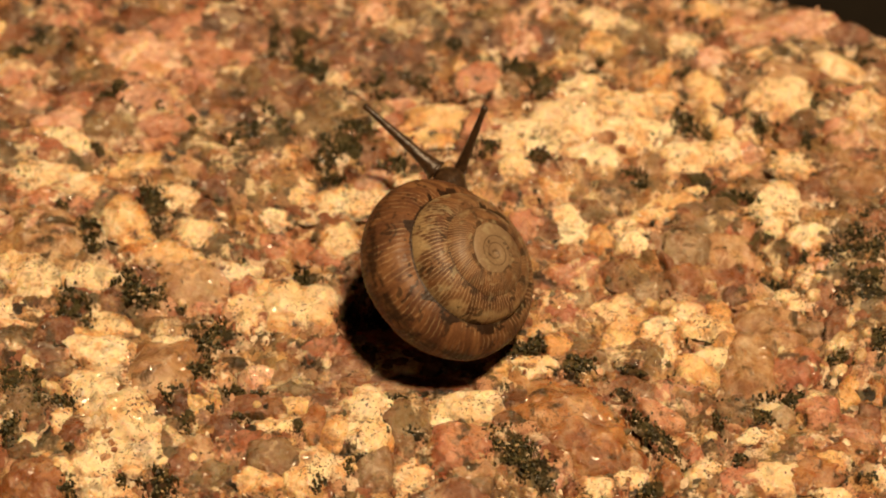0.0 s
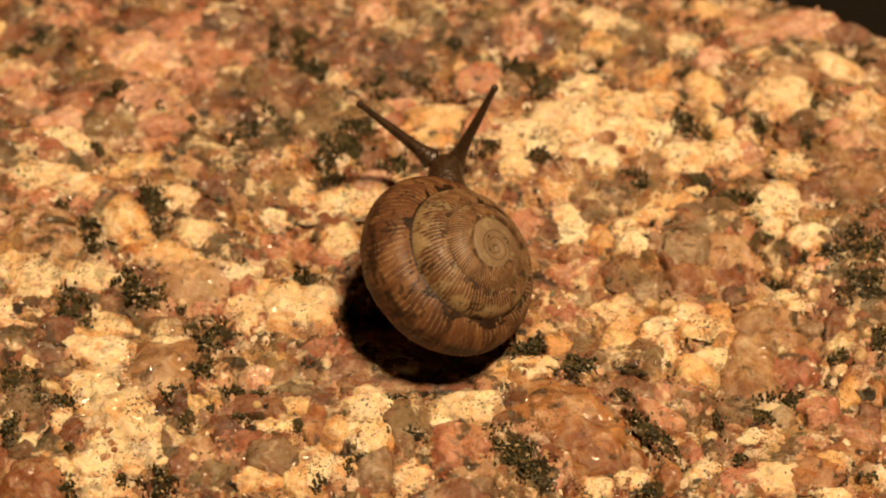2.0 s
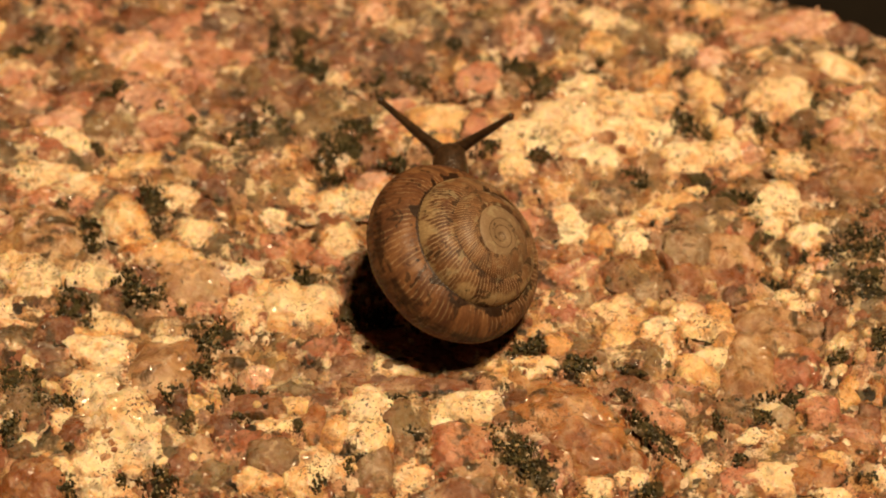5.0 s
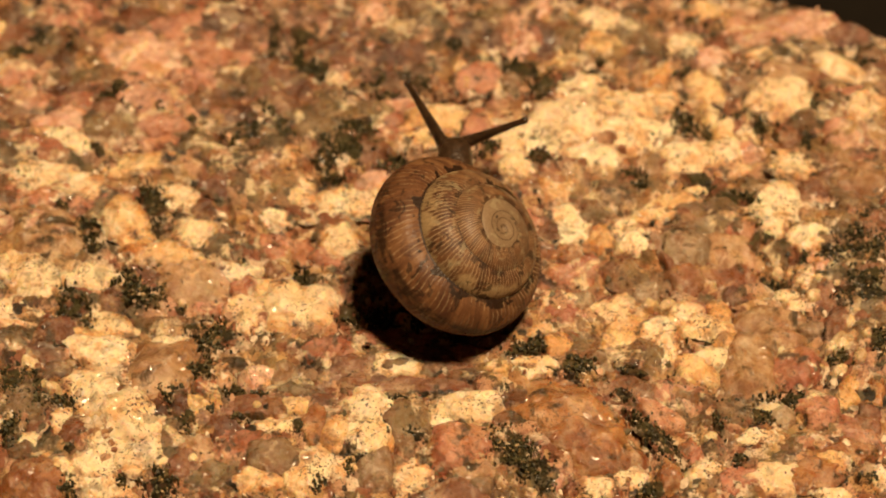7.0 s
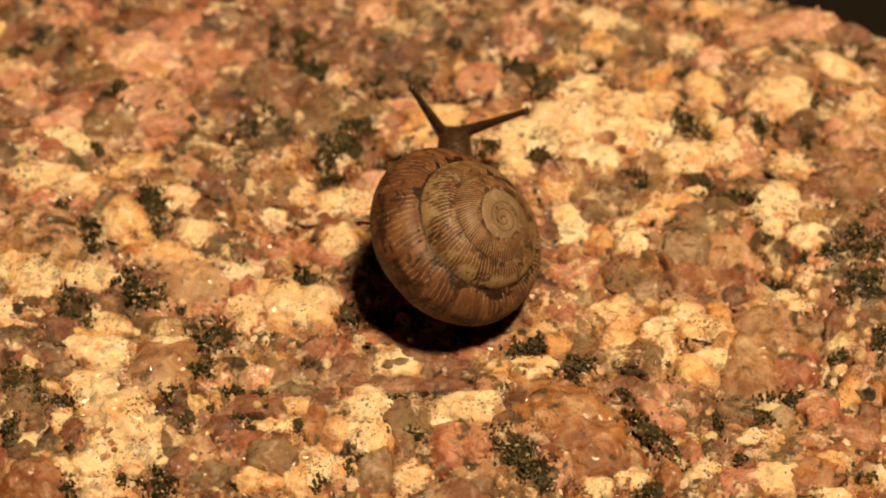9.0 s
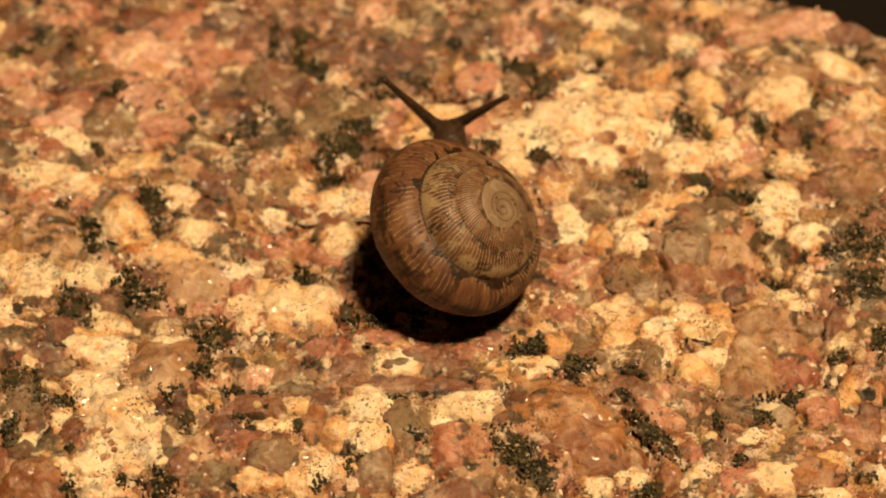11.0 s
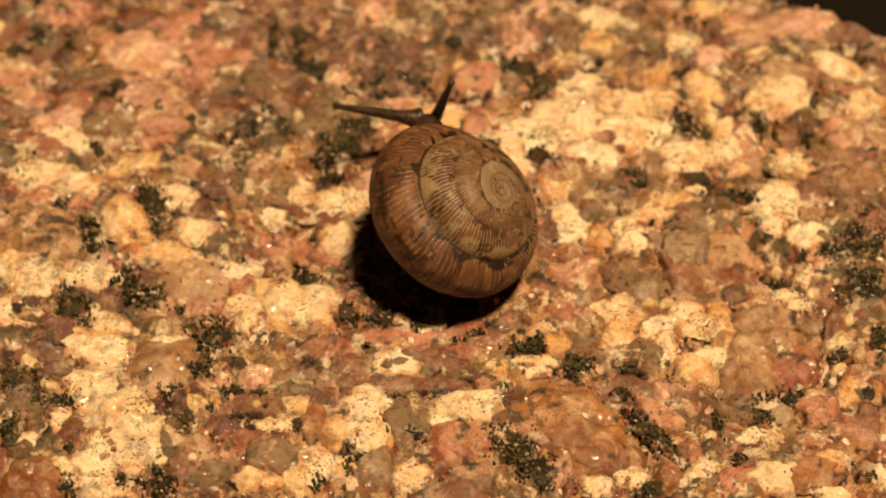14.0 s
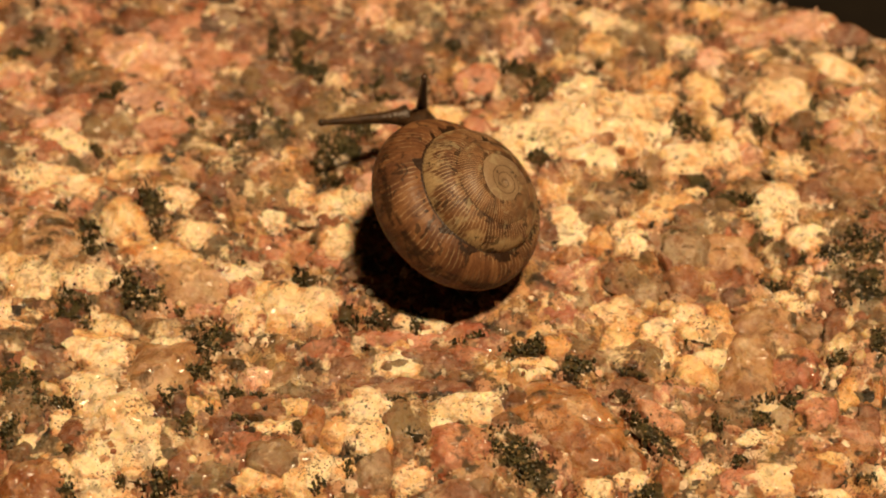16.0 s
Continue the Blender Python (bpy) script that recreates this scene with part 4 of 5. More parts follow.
mica(12.5, -10.5, 2.7, 0.8, 161)
crystal("stained", 10.6, -10.3, 2.7, 2.0, 4)
crystal("golden", 17.5, -10.4, 3.1, 2.8, 18, 0.8)
crystal("feldspar", 18.4, -9.4, 3.0, 1.8, 17, 0.6)
crystal("feldspar", 18.5, -6.9, 4.3, 2.7, 3, 0.4)
crystal("quartz", 20.9, -10.2, 6.1, 3.8, 76, 1)
crystal("quartz", 22.7, -7.9, 4.3, 2.8, 4, 0.5)
crystal("peach", 24.0, -9.8, 3.9, 3.5, 25, 0.6)
mica(20.3, -12.8, 2.8, 0.7, 0)
mica(20.1, -14.3, 3.1, 0.9, 174)
mica(23.6, -13.4, 1.5, 0.7, 69)
crystal("smoky", 22.7, -14.1, 2.3, 1.7, 77, 0.4)
crystal("stained", 16.9, -13.3, 3.6, 2.7, 5)
mica(18.3, -14.3, 3.1, 0.7, 93)
crystal("feldspar", 21.2, -15.7, 4.0, 1.6, 11, 0.3)
crystal("pebble", 17.8, -15.5, 1.1, 0.9, 7, 0.6)
crystal("peach", 25.1, -13.5, 3.4, 3.2, 141, 0.7)
crystal("golden", 27.2, -12.2, 3.2, 1.9, 56, 0.4)
crystal("amber", 28.9, -12.2, 2.8, 1.5, 80)
crystal("peach", 27.6, -15.2, 3.7, 2.0, 141, 0.5)
crystal("pebble", 27.4, -7.9, 1.8, 1.5, 68, 0.7)
crystal("pebble", 23.1, -8.3, 1.3, 1.0, 77, 0.6)
crystal("amber", 27.1, -16.6, 3.4, 1.6, 2)
crystal("amber", 24.2, -18.4, 3.2, 2.4, 8)
crystal("golden", 25.6, -17.5, 2.3, 2.0, 22)
crystal("feldspar", 16.9, -18.3, 2.9, 2.1, 20, 0.6)
crystal("amber", 14.9, -18.3, 2.3, 1.7, 82, 0.4)
crystal("feldspar", 12.1, -18.8, 2.7, 2.0, 3)
crystal("feldspar", 10.2, -19.7, 2.8, 1.5, 1)
mica(13.5, -20.1, 2.2, 1.1, 1)
crystal("feldspar", 22.0, -18.8, 4.1, 2.8, 5)
crystal("peach", 19.1, -18.8, 2.8, 2.3, 10)
crystal("smoky", 28.0, -18.3, 1.9, 1.5, 16)
mica(27.8, -18.8, 1.5, 1.0, 7)
crystal("feldspar", 25.7, -20.0, 2.9, 1.3, 2)
mica(19.6, -17.2, 2.0, 1.2, 28)
crystal("peach", 24.1, -16.1, 2.2, 1.6, 6)
crystal("stained", 12.9, 5.5, 3.9, 2.3, 2)
mica(13.8, 6.2, 2.2, 1.3, 31)
crystal("golden", 16.5, 4.7, 4.9, 1.8, 1)
crystal("golden", 15.2, 3.3, 3.9, 1.7, 27)
crystal("feldspar", 18.3, 5.2, 2.0, 1.2, 2)
crystal("stained", 22.4, 5.9, 2.9, 2.3, 10)
crystal("feldspar", 24.4, 4.5, 4.1, 3.6, 64, 0.4)
crystal("feldspar", 23.7, 2.4, 2.4, 1.9, 8)
mica(24.7, 6.1, 1.5, 1.3, 15)
crystal("stained", 19.4, 4.1, 5.3, 1.7, 1)
crystal("stained", 19.2, 2.4, 5.7, 1.7, 7)
crystal("smoky", 17.1, 0.4, 3.9, 3.5, 116, 0.9)
crystal("quartz", 20.2, 0.1, 3.7, 3.3, 23, 0.4)
crystal("peach", 21.3, 2.0, 2.9, 2.4, 74)
crystal("amber", 20.3, -2.1, 4.0, 2.5, 3, 0.4)
crystal("amber", 17.1, -2.6, 3.4, 2.6, 146, 0.4)
crystal("feldspar", 13.1, 2.0, 2.5, 2.3, 35)
crystal("feldspar", 13.5, 0.4, 2.8, 1.8, 2)
crystal("golden", 11.1, 1.0, 3.1, 2.0, 85)
crystal("rusty", 15.4, 0.2, 4.2, 1.3, 114)
crystal("stained", 10.9, 3.6, 2.9, 2.4, 82)
mica(22.3, 1.2, 3.2, 1.0, 70)
mica(23.3, 1.7, 1.2, 1.1, 26)
crystal("stained", 24.1, 0.5, 2.6, 2.2, 68)
crystal("pebble", 23.6, -1.5, 1.3, 1.0, 76, 0.9)
crystal("pebble", 18.9, -2.9, 1.0, 0.6, 82, 0.6)
crystal("pebble", 25.8, -4.0, 1.2, 1.1, 43, 0.8)
crystal("pebble", 27.6, -2.9, 0.9, 0.8, 49, 0.6)
crystal("feldspar", 26.0, 1.5, 3.6, 2.4, 5, 0.3)
crystal("rose", 26.6, -0.5, 2.5, 2.2, 36)
mica(25.7, -1.1, 2.9, 1.1, 98)
crystal("rusty", 26.6, 3.5, 3.9, 2.4, 151)
crystal("stained", 29.2, 4.6, 3.8, 2.1, 136)
crystal("smoky", 29.0, 2.7, 2.0, 1.4, 7, 0.4)
mica(30.7, 0.4, 2.9, 2.0, 76)
crystal("stained", 13.0, -2.6, 4.0, 2.5, 118)
crystal("smoky", 14.1, -3.9, 2.5, 2.3, 61, 0.5)
crystal("pebble", 14.3, -4.8, 1.3, 1.0, 4, 0.6)
crystal("pebble", 15.6, -5.0, 1.3, 0.9, 4, 0.6)
crystal("feldspar", 17.1, -6.0, 3.5, 3.1, 17, 0.5)
crystal("feldspar", 23.1, -3.8, 3.1, 1.3, 1)
crystal("feldspar", 24.6, -5.0, 2.0, 1.5, 74)
crystal("golden", 19.1, -5.2, 2.5, 1.9, 77, 0.4)
crystal("rusty", 20.7, -3.8, 2.4, 1.8, 6)
mica(23.2, -2.8, 2.6, 0.7, 7)
crystal("quartz", 22.5, -6.0, 5.1, 2.7, 2, 0.5)
crystal("smoky", 25.5, -6.5, 2.3, 1.7, 7, 0.3)
crystal("pebble", 28.1, -6.4, 1.3, 0.8, 79, 0.6)
crystal("pebble", 29.0, -7.5, 0.9, 0.7, 62, 0.5)
mica(29.0, -4.1, 3.3, 2.4, 8)
crystal("stained", 28.7, -6.5, 2.4, 1.9, 13)
crystal("rusty", 30.0, -2.0, 2.1, 1.9, 45)
mica(27.4, -0.4, 2.2, 1.3, 152)
crystal("feldspar", 11.2, -5.4, 3.8, 2.4, 2)
crystal("golden", 12.7, -6.2, 3.3, 1.8, 28)
crystal("smoky", 9.7, -4.5, 1.8, 1.6, 79, 0.4)
crystal("peach", 10.2, -1.5, 2.8, 2.2, 83)
crystal("feldspar", 7.9, -4.8, 3.0, 2.9, 30)
crystal("rose", 8.8, -2.0, 2.5, 2.4, 70)
crystal("feldspar", 14.7, -7.0, 2.7, 2.1, 5)
crystal("golden", 8.4, 6.1, 2.7, 2.5, 78)
crystal("rusty", 7.3, 1.9, 2.8, 2.6, 8)
crystal("amber", 8.8, -0.0, 2.4, 2.0, 5)
crystal("feldspar", -7.5, 4.6, 4.3, 2.6, 179)
crystal("rose", -5.1, 6.3, 2.9, 2.1, 179)
crystal("golden", -7.4, 1.2, 3.1, 2.8, 172)
crystal("peach", -8.1, -0.3, 2.4, 2.0, 175)
crystal("rusty", -6.4, -1.1, 2.3, 2.2, 143)
mica(-6.6, -6.0, 2.4, 1.6, 83)
mica(-3.9, -6.9, 1.6, 0.8, 27)
mica(-2.0, -7.5, 0.9, 0.8, 179)
mica(-2.7, -6.0, 1.3, 0.9, 91)
mica(1.2, -8.4, 1.2, 0.9, 0)
crystal("peach", -2.4, -8.0, 5.8, 1.9, 180)
crystal("feldspar", -1.5, -6.7, 3.5, 1.7, 180)
crystal("rusty", -9.7, 21.2, 7.4, 5.4, 178)
crystal("stained", -8.6, 12.5, 8.4, 3.9, 179)
crystal("rusty", -3.6, 17.5, 6.4, 5.3, 178)
crystal("stained", -13.1, 10.8, 5.4, 3.9, 177)
crystal("rusty", -14.6, 15.1, 6.4, 2.9, 179)
crystal("stained", -1.9, 22.7, 5.3, 3.0, 180)
crystal("peach", -19.0, 22.1, 8.7, 3.6, 179)
crystal("stained", -28.4, 16.8, 6.9, 2.9, 179)
crystal("rusty", 3.3, 20.9, 5.2, 3.6, 1)
crystal("stained", 15.0, 20.0, 5.4, 4.7, 75)
crystal("rusty", -5.1, 8.1, 3.9, 2.1, 150)
crystal("peach", 6.4, 21.2, 3.9, 3.0, 2)
crystal("stained", -1.7, -10.2, 6.1, 1.9, 180)
crystal("rusty", -5.1, -11.2, 5.0, 1.8, 180)
crystal("stained", 11.4, -9.3, 4.2, 2.3, 1)
crystal("stained", 19.5, -13.4, 5.7, 2.7, 1)
crystal("rusty", -13.0, -13.2, 5.3, 1.8, 180)
crystal("stained", -10.8, -12.1, 4.9, 1.8, 180)
crystal("stained", 29.6, -5.0, 6.4, 3.1, 81)
crystal("stained", 27.6, -1.5, 3.8, 3.3, 39)
crystal("stained", -28.6, -12.1, 5.1, 3.0, 101)
crystal("rusty", -13.2, 20.9, 5.5, 5.1, 119)
crystal("rusty", -8.1, 22.7, 3.7, 3.5, 109)
crystal("stained", -11.2, 13.9, 4.7, 3.4, 177)
crystal("rusty", -15.9, 22.1, 5.3, 4.2, 174)
crystal("peach", -22.1, 18.0, 7.8, 5.3, 176)
crystal("peach", -29.1, 23.4, 5.3, 3.0, 177)
crystal("rusty", -31.8, 13.4, 3.8, 2.8, 171)
mica(-11.0, 20.9, 3.6, 2.6, 95)
mica(-9.6, 18.0, 2.6, 2.3, 170)
mica(-6.0, 11.4, 2.5, 2.2, 175)
mica(-7.5, 10.0, 4.8, 3.2, 34)
mica(-5.3, 16.8, 3.2, 2.2, 37)
mica(-12.8, 21.2, 3.6, 1.3, 99)
mica(28.6, -0.5, 4.8, 2.5, 3)
mica(29.8, -3.0, 4.5, 2.3, 80)
mica(29.6, 1.5, 2.4, 1.5, 5)
mica(20.5, -14.1, 4.1, 1.5, 1)
mica(-28.9, -12.5, 4.1, 2.2, 100)
mica(-27.6, -11.2, 2.3, 1.8, 168)
mica(4.7, -17.0, 4.5, 3.2, 119)
mica(14.2, -15.7, 5.5, 1.5, 129)
mica(-15.5, -7.4, 3.8, 2.7, 145)
mica(-3.3, -6.4, 4.7, 1.9, 180)
crystal("rusty", -0.5, -9.8, 4.6, 1.9, 180)
crystal("peach", -0.5, -9.2, 6.5, 1.9, 180)
crystal("rusty", -3.6, -9.8, 5.8, 1.7, 180)
crystal("feldspar", -28.6, -3.0, 3.6, 2.9, 166, 0.4)
crystal("golden", -3.2, -8.6, 2.3, 1.1, 180)
crystal("pebble", 26.5, -8.4, 1.2, 1.0, 66, 0.6)
crystal("pebble", 28.3, -9.3, 1.0, 0.9, 47, 0.6)
crystal("pebble", 24.5, -1.5, 0.9, 0.7, 75, 0.6)
crystal("pebble", 22.3, -3.0, 0.8, 0.8, 44, 0.5)
crystal("pebble", 26.3, -2.5, 0.8, 0.7, 65, 0.5)
crystal("pebble", -12.4, -13.4, 0.7, 0.7, 112, 0.4)
crystal("rusty", -12.1, 16.8, 4.7, 4.1, 172)
crystal("stained", -6.1, 13.6, 5.1, 2.8, 179)
crystal("rusty", -2.5, 18.9, 4.3, 3.5, 179)
crystal("golden", 24.8, -9.8, 2.4, 2.2, 47, 0.4)
crystal("golden", 19.6, -7.9, 2.3, 1.9, 9, 0.3)
crystal("feldspar", -30.3, -1.5, 3.1, 2.7, 122, 0.4)
crystal("rose", -29.2, 2.0, 4.5, 3.1, 174, 0.3)
crystal("rusty", -32.9, 21.9, 4.3, 3.0, 104)
crystal("feldspar", -27.7, 6.3, 5.8, 3.2, 177)
crystal("rusty", -12.1, 19.5, 3.6, 1.7, 93)
crystal("peach", -20.4, 23.5, 8.8, 3.7, 179)
crystal("rusty", 2.4, 21.0, 4.8, 2.2, 0)
crystal("rusty", 8.1, 21.3, 5.4, 3.9, 86)
crystal("peach", 5.1, 22.2, 3.6, 3.1, 86)
crystal("peach", -3.9, 12.0, 3.4, 2.5, 92)
crystal("feldspar", -5.3, 5.0, 7.0, 3.9, 15)
crystal("feldspar", 9.3, 2.1, 4.7, 4.0, 81)
crystal("peach", 5.9, 2.1, 3.1, 2.8, 82)
crystal("stained", 26.2, 19.2, 4.8, 2.4, 2)
crystal("feldspar", 22.0, 11.5, 3.3, 1.7, 123)
crystal("stained", 28.1, 2.1, 3.2, 2.7, 62)
crystal("rusty", 30.9, 2.1, 3.2, 2.4, 73)
crystal("peach", -14.0, -3.0, 2.5, 1.9, 50)
crystal("stained", -28.1, -16.5, 2.3, 1.8, 112)
crystal("rusty", -14.4, -14.5, 3.4, 2.7, 174)
crystal("quartz", -16.5, -16.5, 2.7, 2.5, 131)
crystal("quartz", -29.0, -9.2, 2.3, 1.7, 172)
crystal("peach", 8.8, -5.9, 3.1, 2.4, 3)
crystal("feldspar", 6.4, -9.9, 3.5, 1.1, 0)
crystal("stained", 9.5, -8.3, 2.9, 2.7, 69)
crystal("golden", 12.8, -4.7, 2.4, 1.8, 4)
crystal("stained", 14.1, -9.0, 3.3, 2.7, 80)
crystal("feldspar", 25.4, -2.0, 3.0, 1.6, 82)
crystal("rusty", 27.4, -3.9, 3.3, 2.9, 28)
crystal("stained", 28.6, -0.5, 3.2, 2.5, 11)
crystal("rusty", 27.1, -6.4, 2.4, 1.9, 72)
crystal("pebble", 27.0, -10.2, 1.3, 1.1, 40, 0.4)
crystal("stained", 22.9, -16.5, 3.3, 1.6, 36)
crystal("rusty", 12.4, -12.2, 4.6, 2.1, 1)
crystal("peach", 15.4, -12.0, 3.0, 1.8, 2)
crystal("stained", 16.6, -12.0, 2.8, 2.6, 56)
crystal("feldspar", 28.6, -19.1, 2.6, 1.5, 79)
crystal("rusty", 7.0, 0.1, 2.5, 2.4, 75)
crystal("feldspar", -3.2, -9.7, 3.5, 2.8, 178)
crystal("feldspar", -0.9, -5.9, 2.4, 2.3, 94)
crystal("peach", 1.8, -7.8, 3.5, 2.4, 0)
crystal("stained", 3.3, -9.7, 3.1, 2.3, 1)
crystal("rusty", -6.2, 19.2, 5.2, 4.7, 173)
crystal("rusty", -11.5, 16.3, 5.2, 3.4, 94)
crystal("peach", -29.8, 10.1, 3.8, 2.2, 176)
crystal("stained", -1.9, 23.5, 4.0, 2.4, 180)
crystal("rusty", -33.6, 23.5, 3.1, 2.6, 113)
crystal("stained", 1.8, -10.9, 3.4, 1.2, 0)
crystal("rusty", 4.4, -12.7, 4.2, 2.1, 0)
crystal("rusty", -24.5, -15.2, 2.7, 2.2, 109)
crystal("stained", 20.6, -13.4, 4.5, 2.3, 2)
crystal("rusty", 28.4, -14.3, 2.8, 2.2, 69)
crystal("stained", 26.4, -2.0, 3.0, 2.3, 74)
crystal("rusty", -25.5, 21.9, 4.8, 2.4, 178)
crystal("rusty", -13.5, 18.1, 3.9, 2.9, 176)
crystal("rusty", -23.4, 22.9, 4.0, 3.0, 173)
crystal("rusty", -25.9, 13.5, 3.8, 2.3, 177)
crystal("stained", -11.2, 14.0, 3.8, 2.8, 177)
crystal("pebble", 12.8, -4.7, 1.6, 1.3, 6, 0.4)
mica(-27.4, 4.2, 1.3, 1.0, 105)
mica(-20.9, 4.4, 3.5, 2.5, 115)
mica(-4.0, 18.4, 5.1, 1.8, 35)
mica(-1.7, 16.6, 2.0, 2.0, 122)
mica(-6.5, 12.0, 3.4, 2.2, 17)
mica(-8.0, 6.8, 1.6, 1.4, 175)
mica(22.9, 17.2, 2.0, 0.7, 84)
mica(18.7, 6.3, 2.9, 1.7, 150)
mica(20.7, 5.0, 4.9, 1.4, 0)
mica(30.2, 2.9, 1.9, 1.7, 42)
mica(-19.0, -4.0, 3.4, 0.9, 135)
mica(-16.8, -10.2, 3.7, 1.8, 154)
mica(-18.4, -12.0, 2.4, 2.2, 134)
mica(-2.8, -13.4, 1.9, 1.8, 172)
mica(6.8, -19.7, 1.4, 1.2, 80)
mica(29.5, -3.0, 4.4, 2.2, 113)
mica(29.8, -8.3, 3.1, 1.5, 80)
mica(23.3, -12.7, 2.8, 0.9, 24)
mica(20.6, -14.0, 2.6, 1.0, 1)
mica(16.4, -11.2, 2.3, 1.3, 2)
mica(13.8, -19.5, 1.6, 1.1, 3)
# a dark crack, put in as a thin line of flakes
mica(18.0, -8.0, 3.4, 0.6, 168)
mica(-11.7, 11.5, 2.5, 2.2, 171)
mica(0.7, 20.4, 2.6, 1.2, 0)
mica(12.0, -12.5, 1.5, 0.9, 2)
mica(-27.5, -12.5, 2.3, 1.8, 168)
mica(-17.1, -14.3, 1.8, 1.5, 104)
mica(21.4, -12.7, 2.3, 1.1, 14)
mica(27.2, -9.2, 2.0, 1.8, 38)
mica(-24.3, 15.7, 1.7, 1.5, 164)
# more flakes for the crevice beside the large pale crystal
mica(21.9, 12.6, 1.8, 0.9, 137)
mica(2.2, -7.8, 1.5, 0.8, 0)
mica(-3.9, 7.9, 2.5, 2.2, 177)
grit()


def motions():
    """The snail glides on; its head swings, its eye stalks feel about."""
    walk(SNAIL, [
        (0, pose(0.79 * MM, -6.59 * MM, 0, 0, 0, 0.0)),
        (0.5, pose(0.79 * MM, -6.53 * MM, 0, 0, 0, 0.5)),
        (1, pose(0.82 * MM, -6.45 * MM, 0, 0, 0, 1.0)),
        (1.5, pose(0.89 * MM, -6.43 * MM, 0, 0, 0, 1.0)),
        (2, pose(0.77 * MM, -6.24 * MM, 0, 0, 0, 1.9)),
        (2.5, pose(0.78 * MM, -6.12 * MM, 0, 0, 0, 2.1)),
        (3, pose(0.89 * MM, -6.02 * MM, 0, 0, 0, 2.4)),
        (3.5, pose(1.08 * MM, -5.94 * MM, 0, 0, 0, 2.1)),
        (4, pose(1.13 * MM, -5.70 * MM, 0, 0, 0, 2.1)),
        (6.5, pose(1.30 * MM, -4.71 * MM, 0, 0, 0, 1.4)),
        (7, pose(1.34 * MM, -4.56 * MM, 0, 0, 0, 0.9)),
        (7.5, pose(1.29 * MM, -4.43 * MM, 0, 0, 0, 0.9)),
        (8, pose(1.27 * MM, -4.25 * MM, 0, 0, 0, 0.6)),
        (8.5, pose(1.29 * MM, -4.00 * MM, 0, 0, 0, 0.6)),
        (9, pose(1.35 * MM, -3.77 * MM, 0, 0, 0, 0.4)),
        (11.5, pose(1.34 * MM, -2.73 * MM, 0, 0, 0, 1.5)),
        (12, pose(1.33 * MM, -2.49 * MM, 0, 0, 0, 1.7)),
        (12.5, pose(1.31 * MM, -2.28 * MM, 0, 0, 0, 2.3)),
        (13, pose(1.27 * MM, -1.98 * MM, 0, 0, 0, 2.8)),
        (13.5, pose(1.25 * MM, -1.70 * MM, 0, 0, 0, 3.6)),
        (14, pose(1.31 * MM, -1.52 * MM, 0, 0, 0, 4.0)),
        (14.5, pose(1.38 * MM, -1.31 * MM, 0, 0, 0, 4.6)),
        (15, pose(1.55 * MM, -1.10 * MM, 0, 0, 0, 5.4)),
        (15.5, pose(1.66 * MM, -1.03 * MM, 0, 0, 0, 5.8)),
        (16, pose(1.49 * MM, -0.78 * MM, 0, 0, 0, 7.1)),
    ])
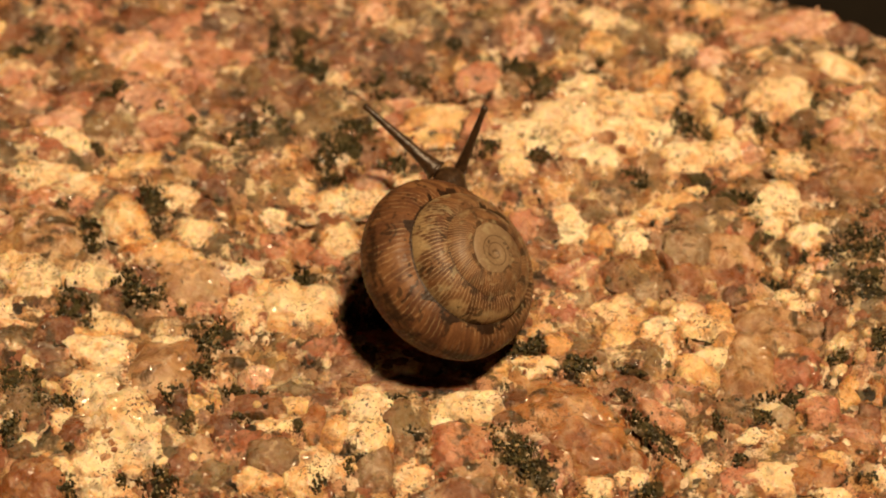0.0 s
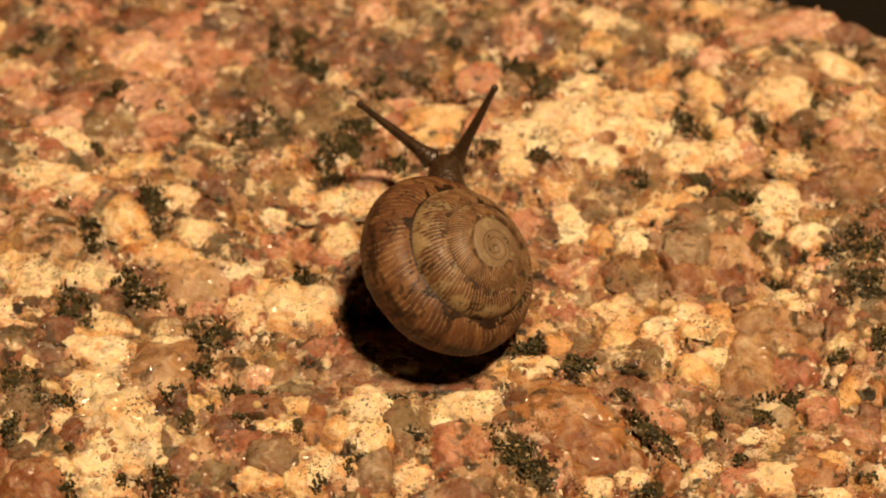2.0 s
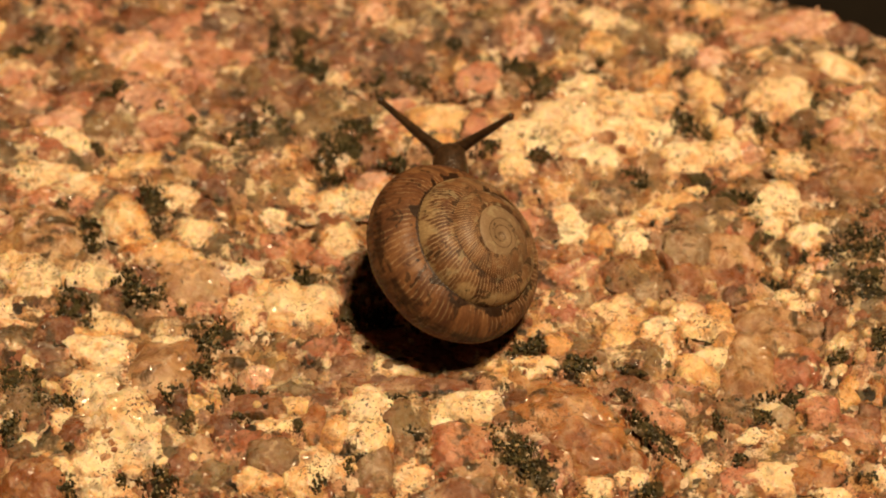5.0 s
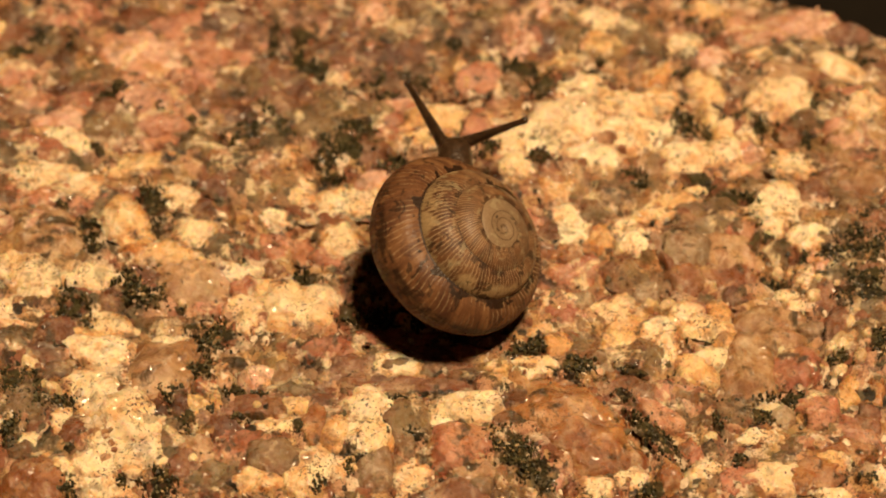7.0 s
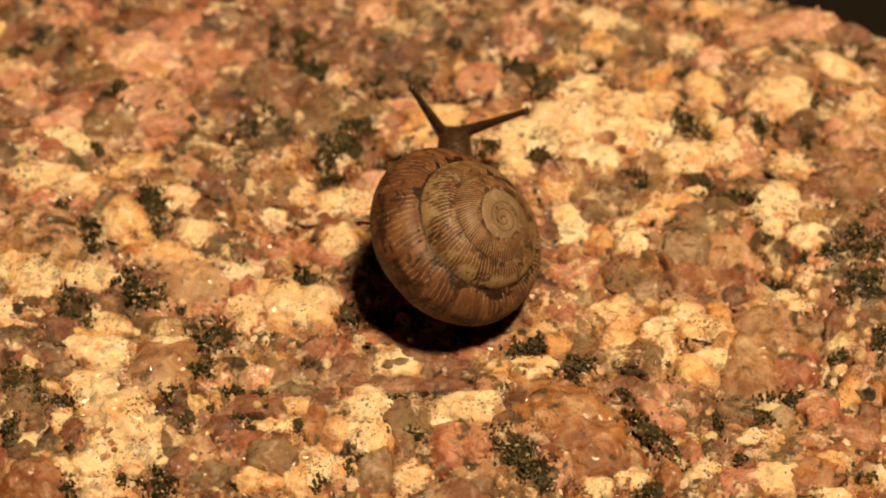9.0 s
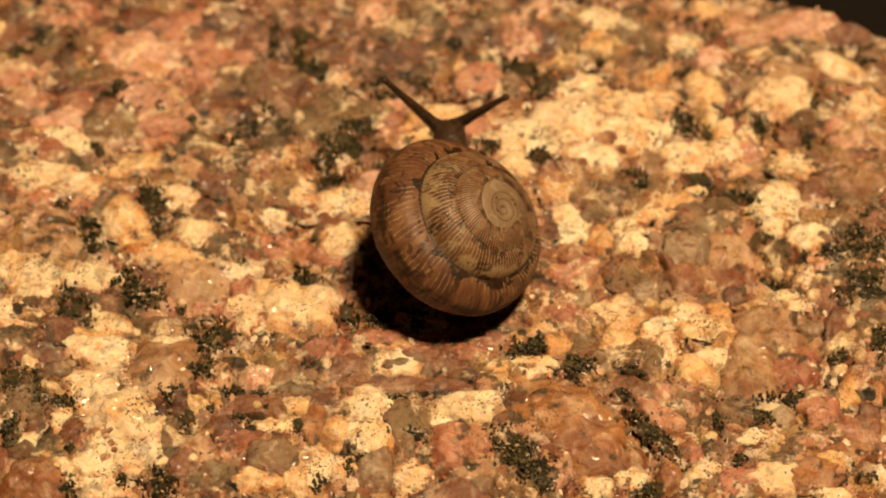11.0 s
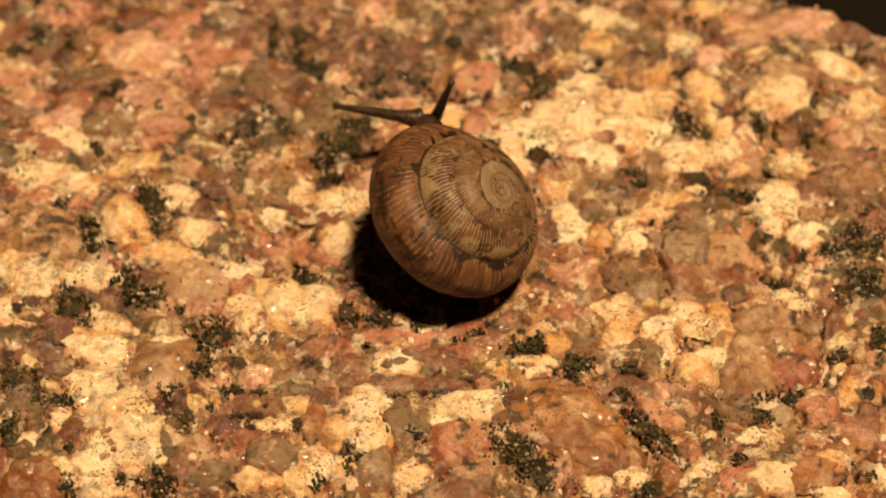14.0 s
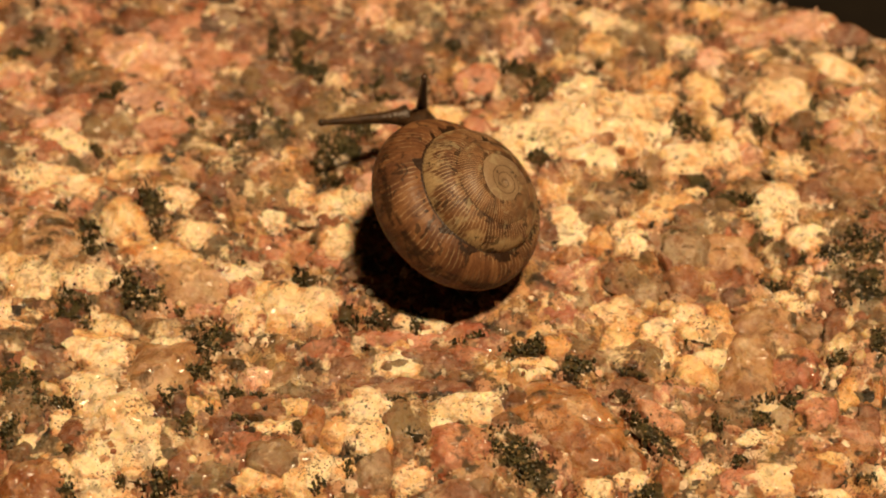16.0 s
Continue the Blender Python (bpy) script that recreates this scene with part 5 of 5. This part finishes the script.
    walk(head, [
        (0, pose(-0.41 * MM, 10.42 * MM, 4.05 * MM, 0, 0, 3.5)),
        (0.5, pose(-0.42 * MM, 10.76 * MM, 4.05 * MM, 0, 0, 3.8)),
        (1, pose(-0.57 * MM, 10.95 * MM, 4.05 * MM, 0, 0, 2.0)),
        (1.5, pose(-0.54 * MM, 11.13 * MM, 4.05 * MM, 0, 0, 1.7)),
        (2, pose(-0.32 * MM, 11.31 * MM, 4.05 * MM, 0, 0, 2.3)),
        (2.5, pose(-0.28 * MM, 11.52 * MM, 4.05 * MM, 0, 0, 0.6)),
        (3, pose(-0.26 * MM, 11.60 * MM, 4.05 * MM, 0, 0, 0.9)),
        (3.5, pose(-0.33 * MM, 11.62 * MM, 4.05 * MM, 0, 0, 0.4)),
        (4, pose(-0.38 * MM, 11.44 * MM, 4.05 * MM, 0, 0, 1.8)),
        (6.5, pose(-0.19 * MM, 11.23 * MM, 4.05 * MM, 0, 0, -4.6)),
        (7, pose(-0.28 * MM, 11.19 * MM, 4.05 * MM, 0, 0, -2.7)),
        (7.5, pose(-0.18 * MM, 11.32 * MM, 4.05 * MM, 0, 0, -3.4)),
        (8, pose(-0.31 * MM, 11.43 * MM, 4.05 * MM, 0, 0, -1.9)),
        (8.5, pose(-0.37 * MM, 11.36 * MM, 4.05 * MM, 0, 0, -0.9)),
        (9, pose(-0.44 * MM, 11.36 * MM, 4.05 * MM, 0, 0, -0.5)),
        (11.5, pose(-0.89 * MM, 11.20 * MM, 4.05 * MM, 0, 0, 5.6)),
        (12, pose(-1.11 * MM, 11.14 * MM, 4.05 * MM, 0, 0, 6.8)),
        (12.5, pose(-1.26 * MM, 11.02 * MM, 4.05 * MM, 0, 0, 8.2)),
        (13, pose(-1.42 * MM, 10.75 * MM, 4.05 * MM, 0, 0, 10.0)),
        (13.5, pose(-1.70 * MM, 10.59 * MM, 4.05 * MM, 0, 0, 11.1)),
        (14, pose(-1.93 * MM, 10.41 * MM, 4.05 * MM, 0, 0, 12.6)),
        (14.5, pose(-2.09 * MM, 10.56 * MM, 4.05 * MM, 0, 0, 14.6)),
        (15, pose(-2.32 * MM, 10.49 * MM, 4.05 * MM, 0, 0, 17.6)),
        (15.5, pose(-2.64 * MM, 10.20 * MM, 4.05 * MM, 0, 0, 22.1)),
        (16, pose(-2.31 * MM, 10.54 * MM, 4.05 * MM, 0, 0, 23.6)),
    ])
    walk(tentacle_a, [
        (0, pose(-1.22 * MM, 10.29 * MM, 4.17 * MM, 28.0, 0, 57.0)),
        (0.5, pose(-1.23 * MM, 10.57 * MM, 4.13 * MM, 27.0, 0, 58.4)),
        (1, pose(-1.48 * MM, 10.90 * MM, 4.11 * MM, 36.7, 0, 69.3)),
        (1.5, pose(-1.34 * MM, 11.06 * MM, 4.14 * MM, 26.5, 0, 59.1)),
        (2, pose(-1.25 * MM, 11.18 * MM, 4.10 * MM, 40.5, 0, 73.5)),
        (2.5, pose(-1.21 * MM, 11.44 * MM, 3.95 * MM, 46.5, 0, 80.2)),
        (3, pose(-0.96 * MM, 11.48 * MM, 3.76 * MM, 44.7, 0, 82.0)),
        (3.5, pose(-1.03 * MM, 11.57 * MM, 3.81 * MM, 42.6, 0, 84.9)),
        (4, pose(-0.86 * MM, 11.33 * MM, 3.63 * MM, 41.4, 0, 86.2)),
        (6.5, pose(-0.62 * MM, 11.03 * MM, 2.95 * MM, 59.0, 0, 59.2)),
        (7, pose(-0.65 * MM, 10.88 * MM, 2.81 * MM, 59.0, 0, 59.5)),
        (7.5, pose(-0.37 * MM, 11.01 * MM, 2.58 * MM, 58.5, 0, 64.2)),
        (8, pose(-0.51 * MM, 11.50 * MM, 2.52 * MM, 62.4, 0, 88.4)),
        (8.5, pose(-0.68 * MM, 11.47 * MM, 2.47 * MM, 65.9, 0, 93.2)),
        (9, pose(-0.73 * MM, 11.44 * MM, 2.47 * MM, 65.9, 0, 91.9)),
        (11.5, pose(-1.04 * MM, 11.01 * MM, 3.36 * MM, 45.4, 0, 82.5)),
        (12, pose(-1.10 * MM, 11.07 * MM, 3.39 * MM, 38.2, 0, 90.8)),
        (12.5, pose(-1.38 * MM, 10.98 * MM, 3.56 * MM, 35.4, 0, 93.6)),
        (13, pose(-1.73 * MM, 10.68 * MM, 3.73 * MM, 34.5, 0, 94.3)),
        (13.5, pose(-1.99 * MM, 10.61 * MM, 3.80 * MM, 30.5, 0, 98.0)),
        (14, pose(-2.32 * MM, 10.45 * MM, 3.90 * MM, 27.6, 0, 100.7)),
        (14.5, pose(-2.63 * MM, 10.53 * MM, 4.00 * MM, 26.0, 0, 102.1)),
        (15, pose(-2.93 * MM, 10.40 * MM, 4.04 * MM, 23.0, 0, 104.5)),
        (15.5, pose(-3.17 * MM, 10.06 * MM, 4.04 * MM, 20.3, 0, 107.1)),
        (16, pose(-2.89 * MM, 10.23 * MM, 4.15 * MM, 18.2, 0, 105.9)),
    ])
    walk(tentacle_b, [
        (0, pose(-0.10 * MM, 10.00 * MM, 2.70 * MM, 63.3, 0, -46.2)),
        (0.5, pose(0.11 * MM, 10.52 * MM, 3.13 * MM, 63.5, 0, -47.1)),
        (1, pose(0.21 * MM, 10.73 * MM, 3.53 * MM, 64.0, 0, -46.5)),
        (1.5, pose(0.11 * MM, 10.95 * MM, 3.58 * MM, 61.7, 0, -54.4)),
        (2, pose(0.42 * MM, 11.23 * MM, 3.58 * MM, 60.5, 0, -58.9)),
        (2.5, pose(0.32 * MM, 11.30 * MM, 3.24 * MM, 57.3, 0, -66.2)),
        (3, pose(-0.00 * MM, 11.38 * MM, 2.91 * MM, 54.1, 0, -72.5)),
        (3.5, pose(-0.35 * MM, 11.63 * MM, 2.68 * MM, 53.2, 0, -89.8)),
        (4, pose(-0.37 * MM, 11.67 * MM, 2.67 * MM, 53.7, 0, -98.4)),
        (6.5, pose(-0.52 * MM, 11.44 * MM, 2.99 * MM, 39.6, 0, -105.6)),
        (7, pose(-0.68 * MM, 11.36 * MM, 3.04 * MM, 37.5, 0, -101.2)),
        (7.5, pose(-0.51 * MM, 11.49 * MM, 2.97 * MM, 40.3, 0, -101.9)),
        (8, pose(-0.67 * MM, 11.55 * MM, 3.00 * MM, 39.3, 0, -98.2)),
        (8.5, pose(-0.72 * MM, 11.56 * MM, 2.99 * MM, 39.6, 0, -100.2)),
        (9, pose(-0.92 * MM, 11.56 * MM, 3.14 * MM, 34.0, 0, -99.7)),
        (11.5, pose(-0.89 * MM, 11.71 * MM, 2.62 * MM, 56.2, 0, -113.7)),
        (12, pose(-0.88 * MM, 11.63 * MM, 2.52 * MM, 62.1, 0, -117.8)),
        (12.5, pose(-1.05 * MM, 11.53 * MM, 2.53 * MM, 61.6, 0, -117.5)),
        (13, pose(-1.21 * MM, 11.14 * MM, 2.48 * MM, 64.6, 0, -110.2)),
        (13.5, pose(-1.32 * MM, 10.95 * MM, 2.41 * MM, 70.4, 0, -116.7)),
        (14, pose(-1.35 * MM, 10.91 * MM, 2.39 * MM, 72.3, 0, -139.1)),
        (14.5, pose(-1.27 * MM, 11.14 * MM, 2.36 * MM, 75.2, 0, -165.7)),
        (15, pose(-1.32 * MM, 11.15 * MM, 2.36 * MM, 75.3, 0, 177.5)),
        (15.5, pose(-1.70 * MM, 10.85 * MM, 2.34 * MM, 77.9, 0, -179.7)),
        (16, pose(-1.62 * MM, 11.42 * MM, 2.37 * MM, 74.0, 0, -177.0)),
    ])


motions()
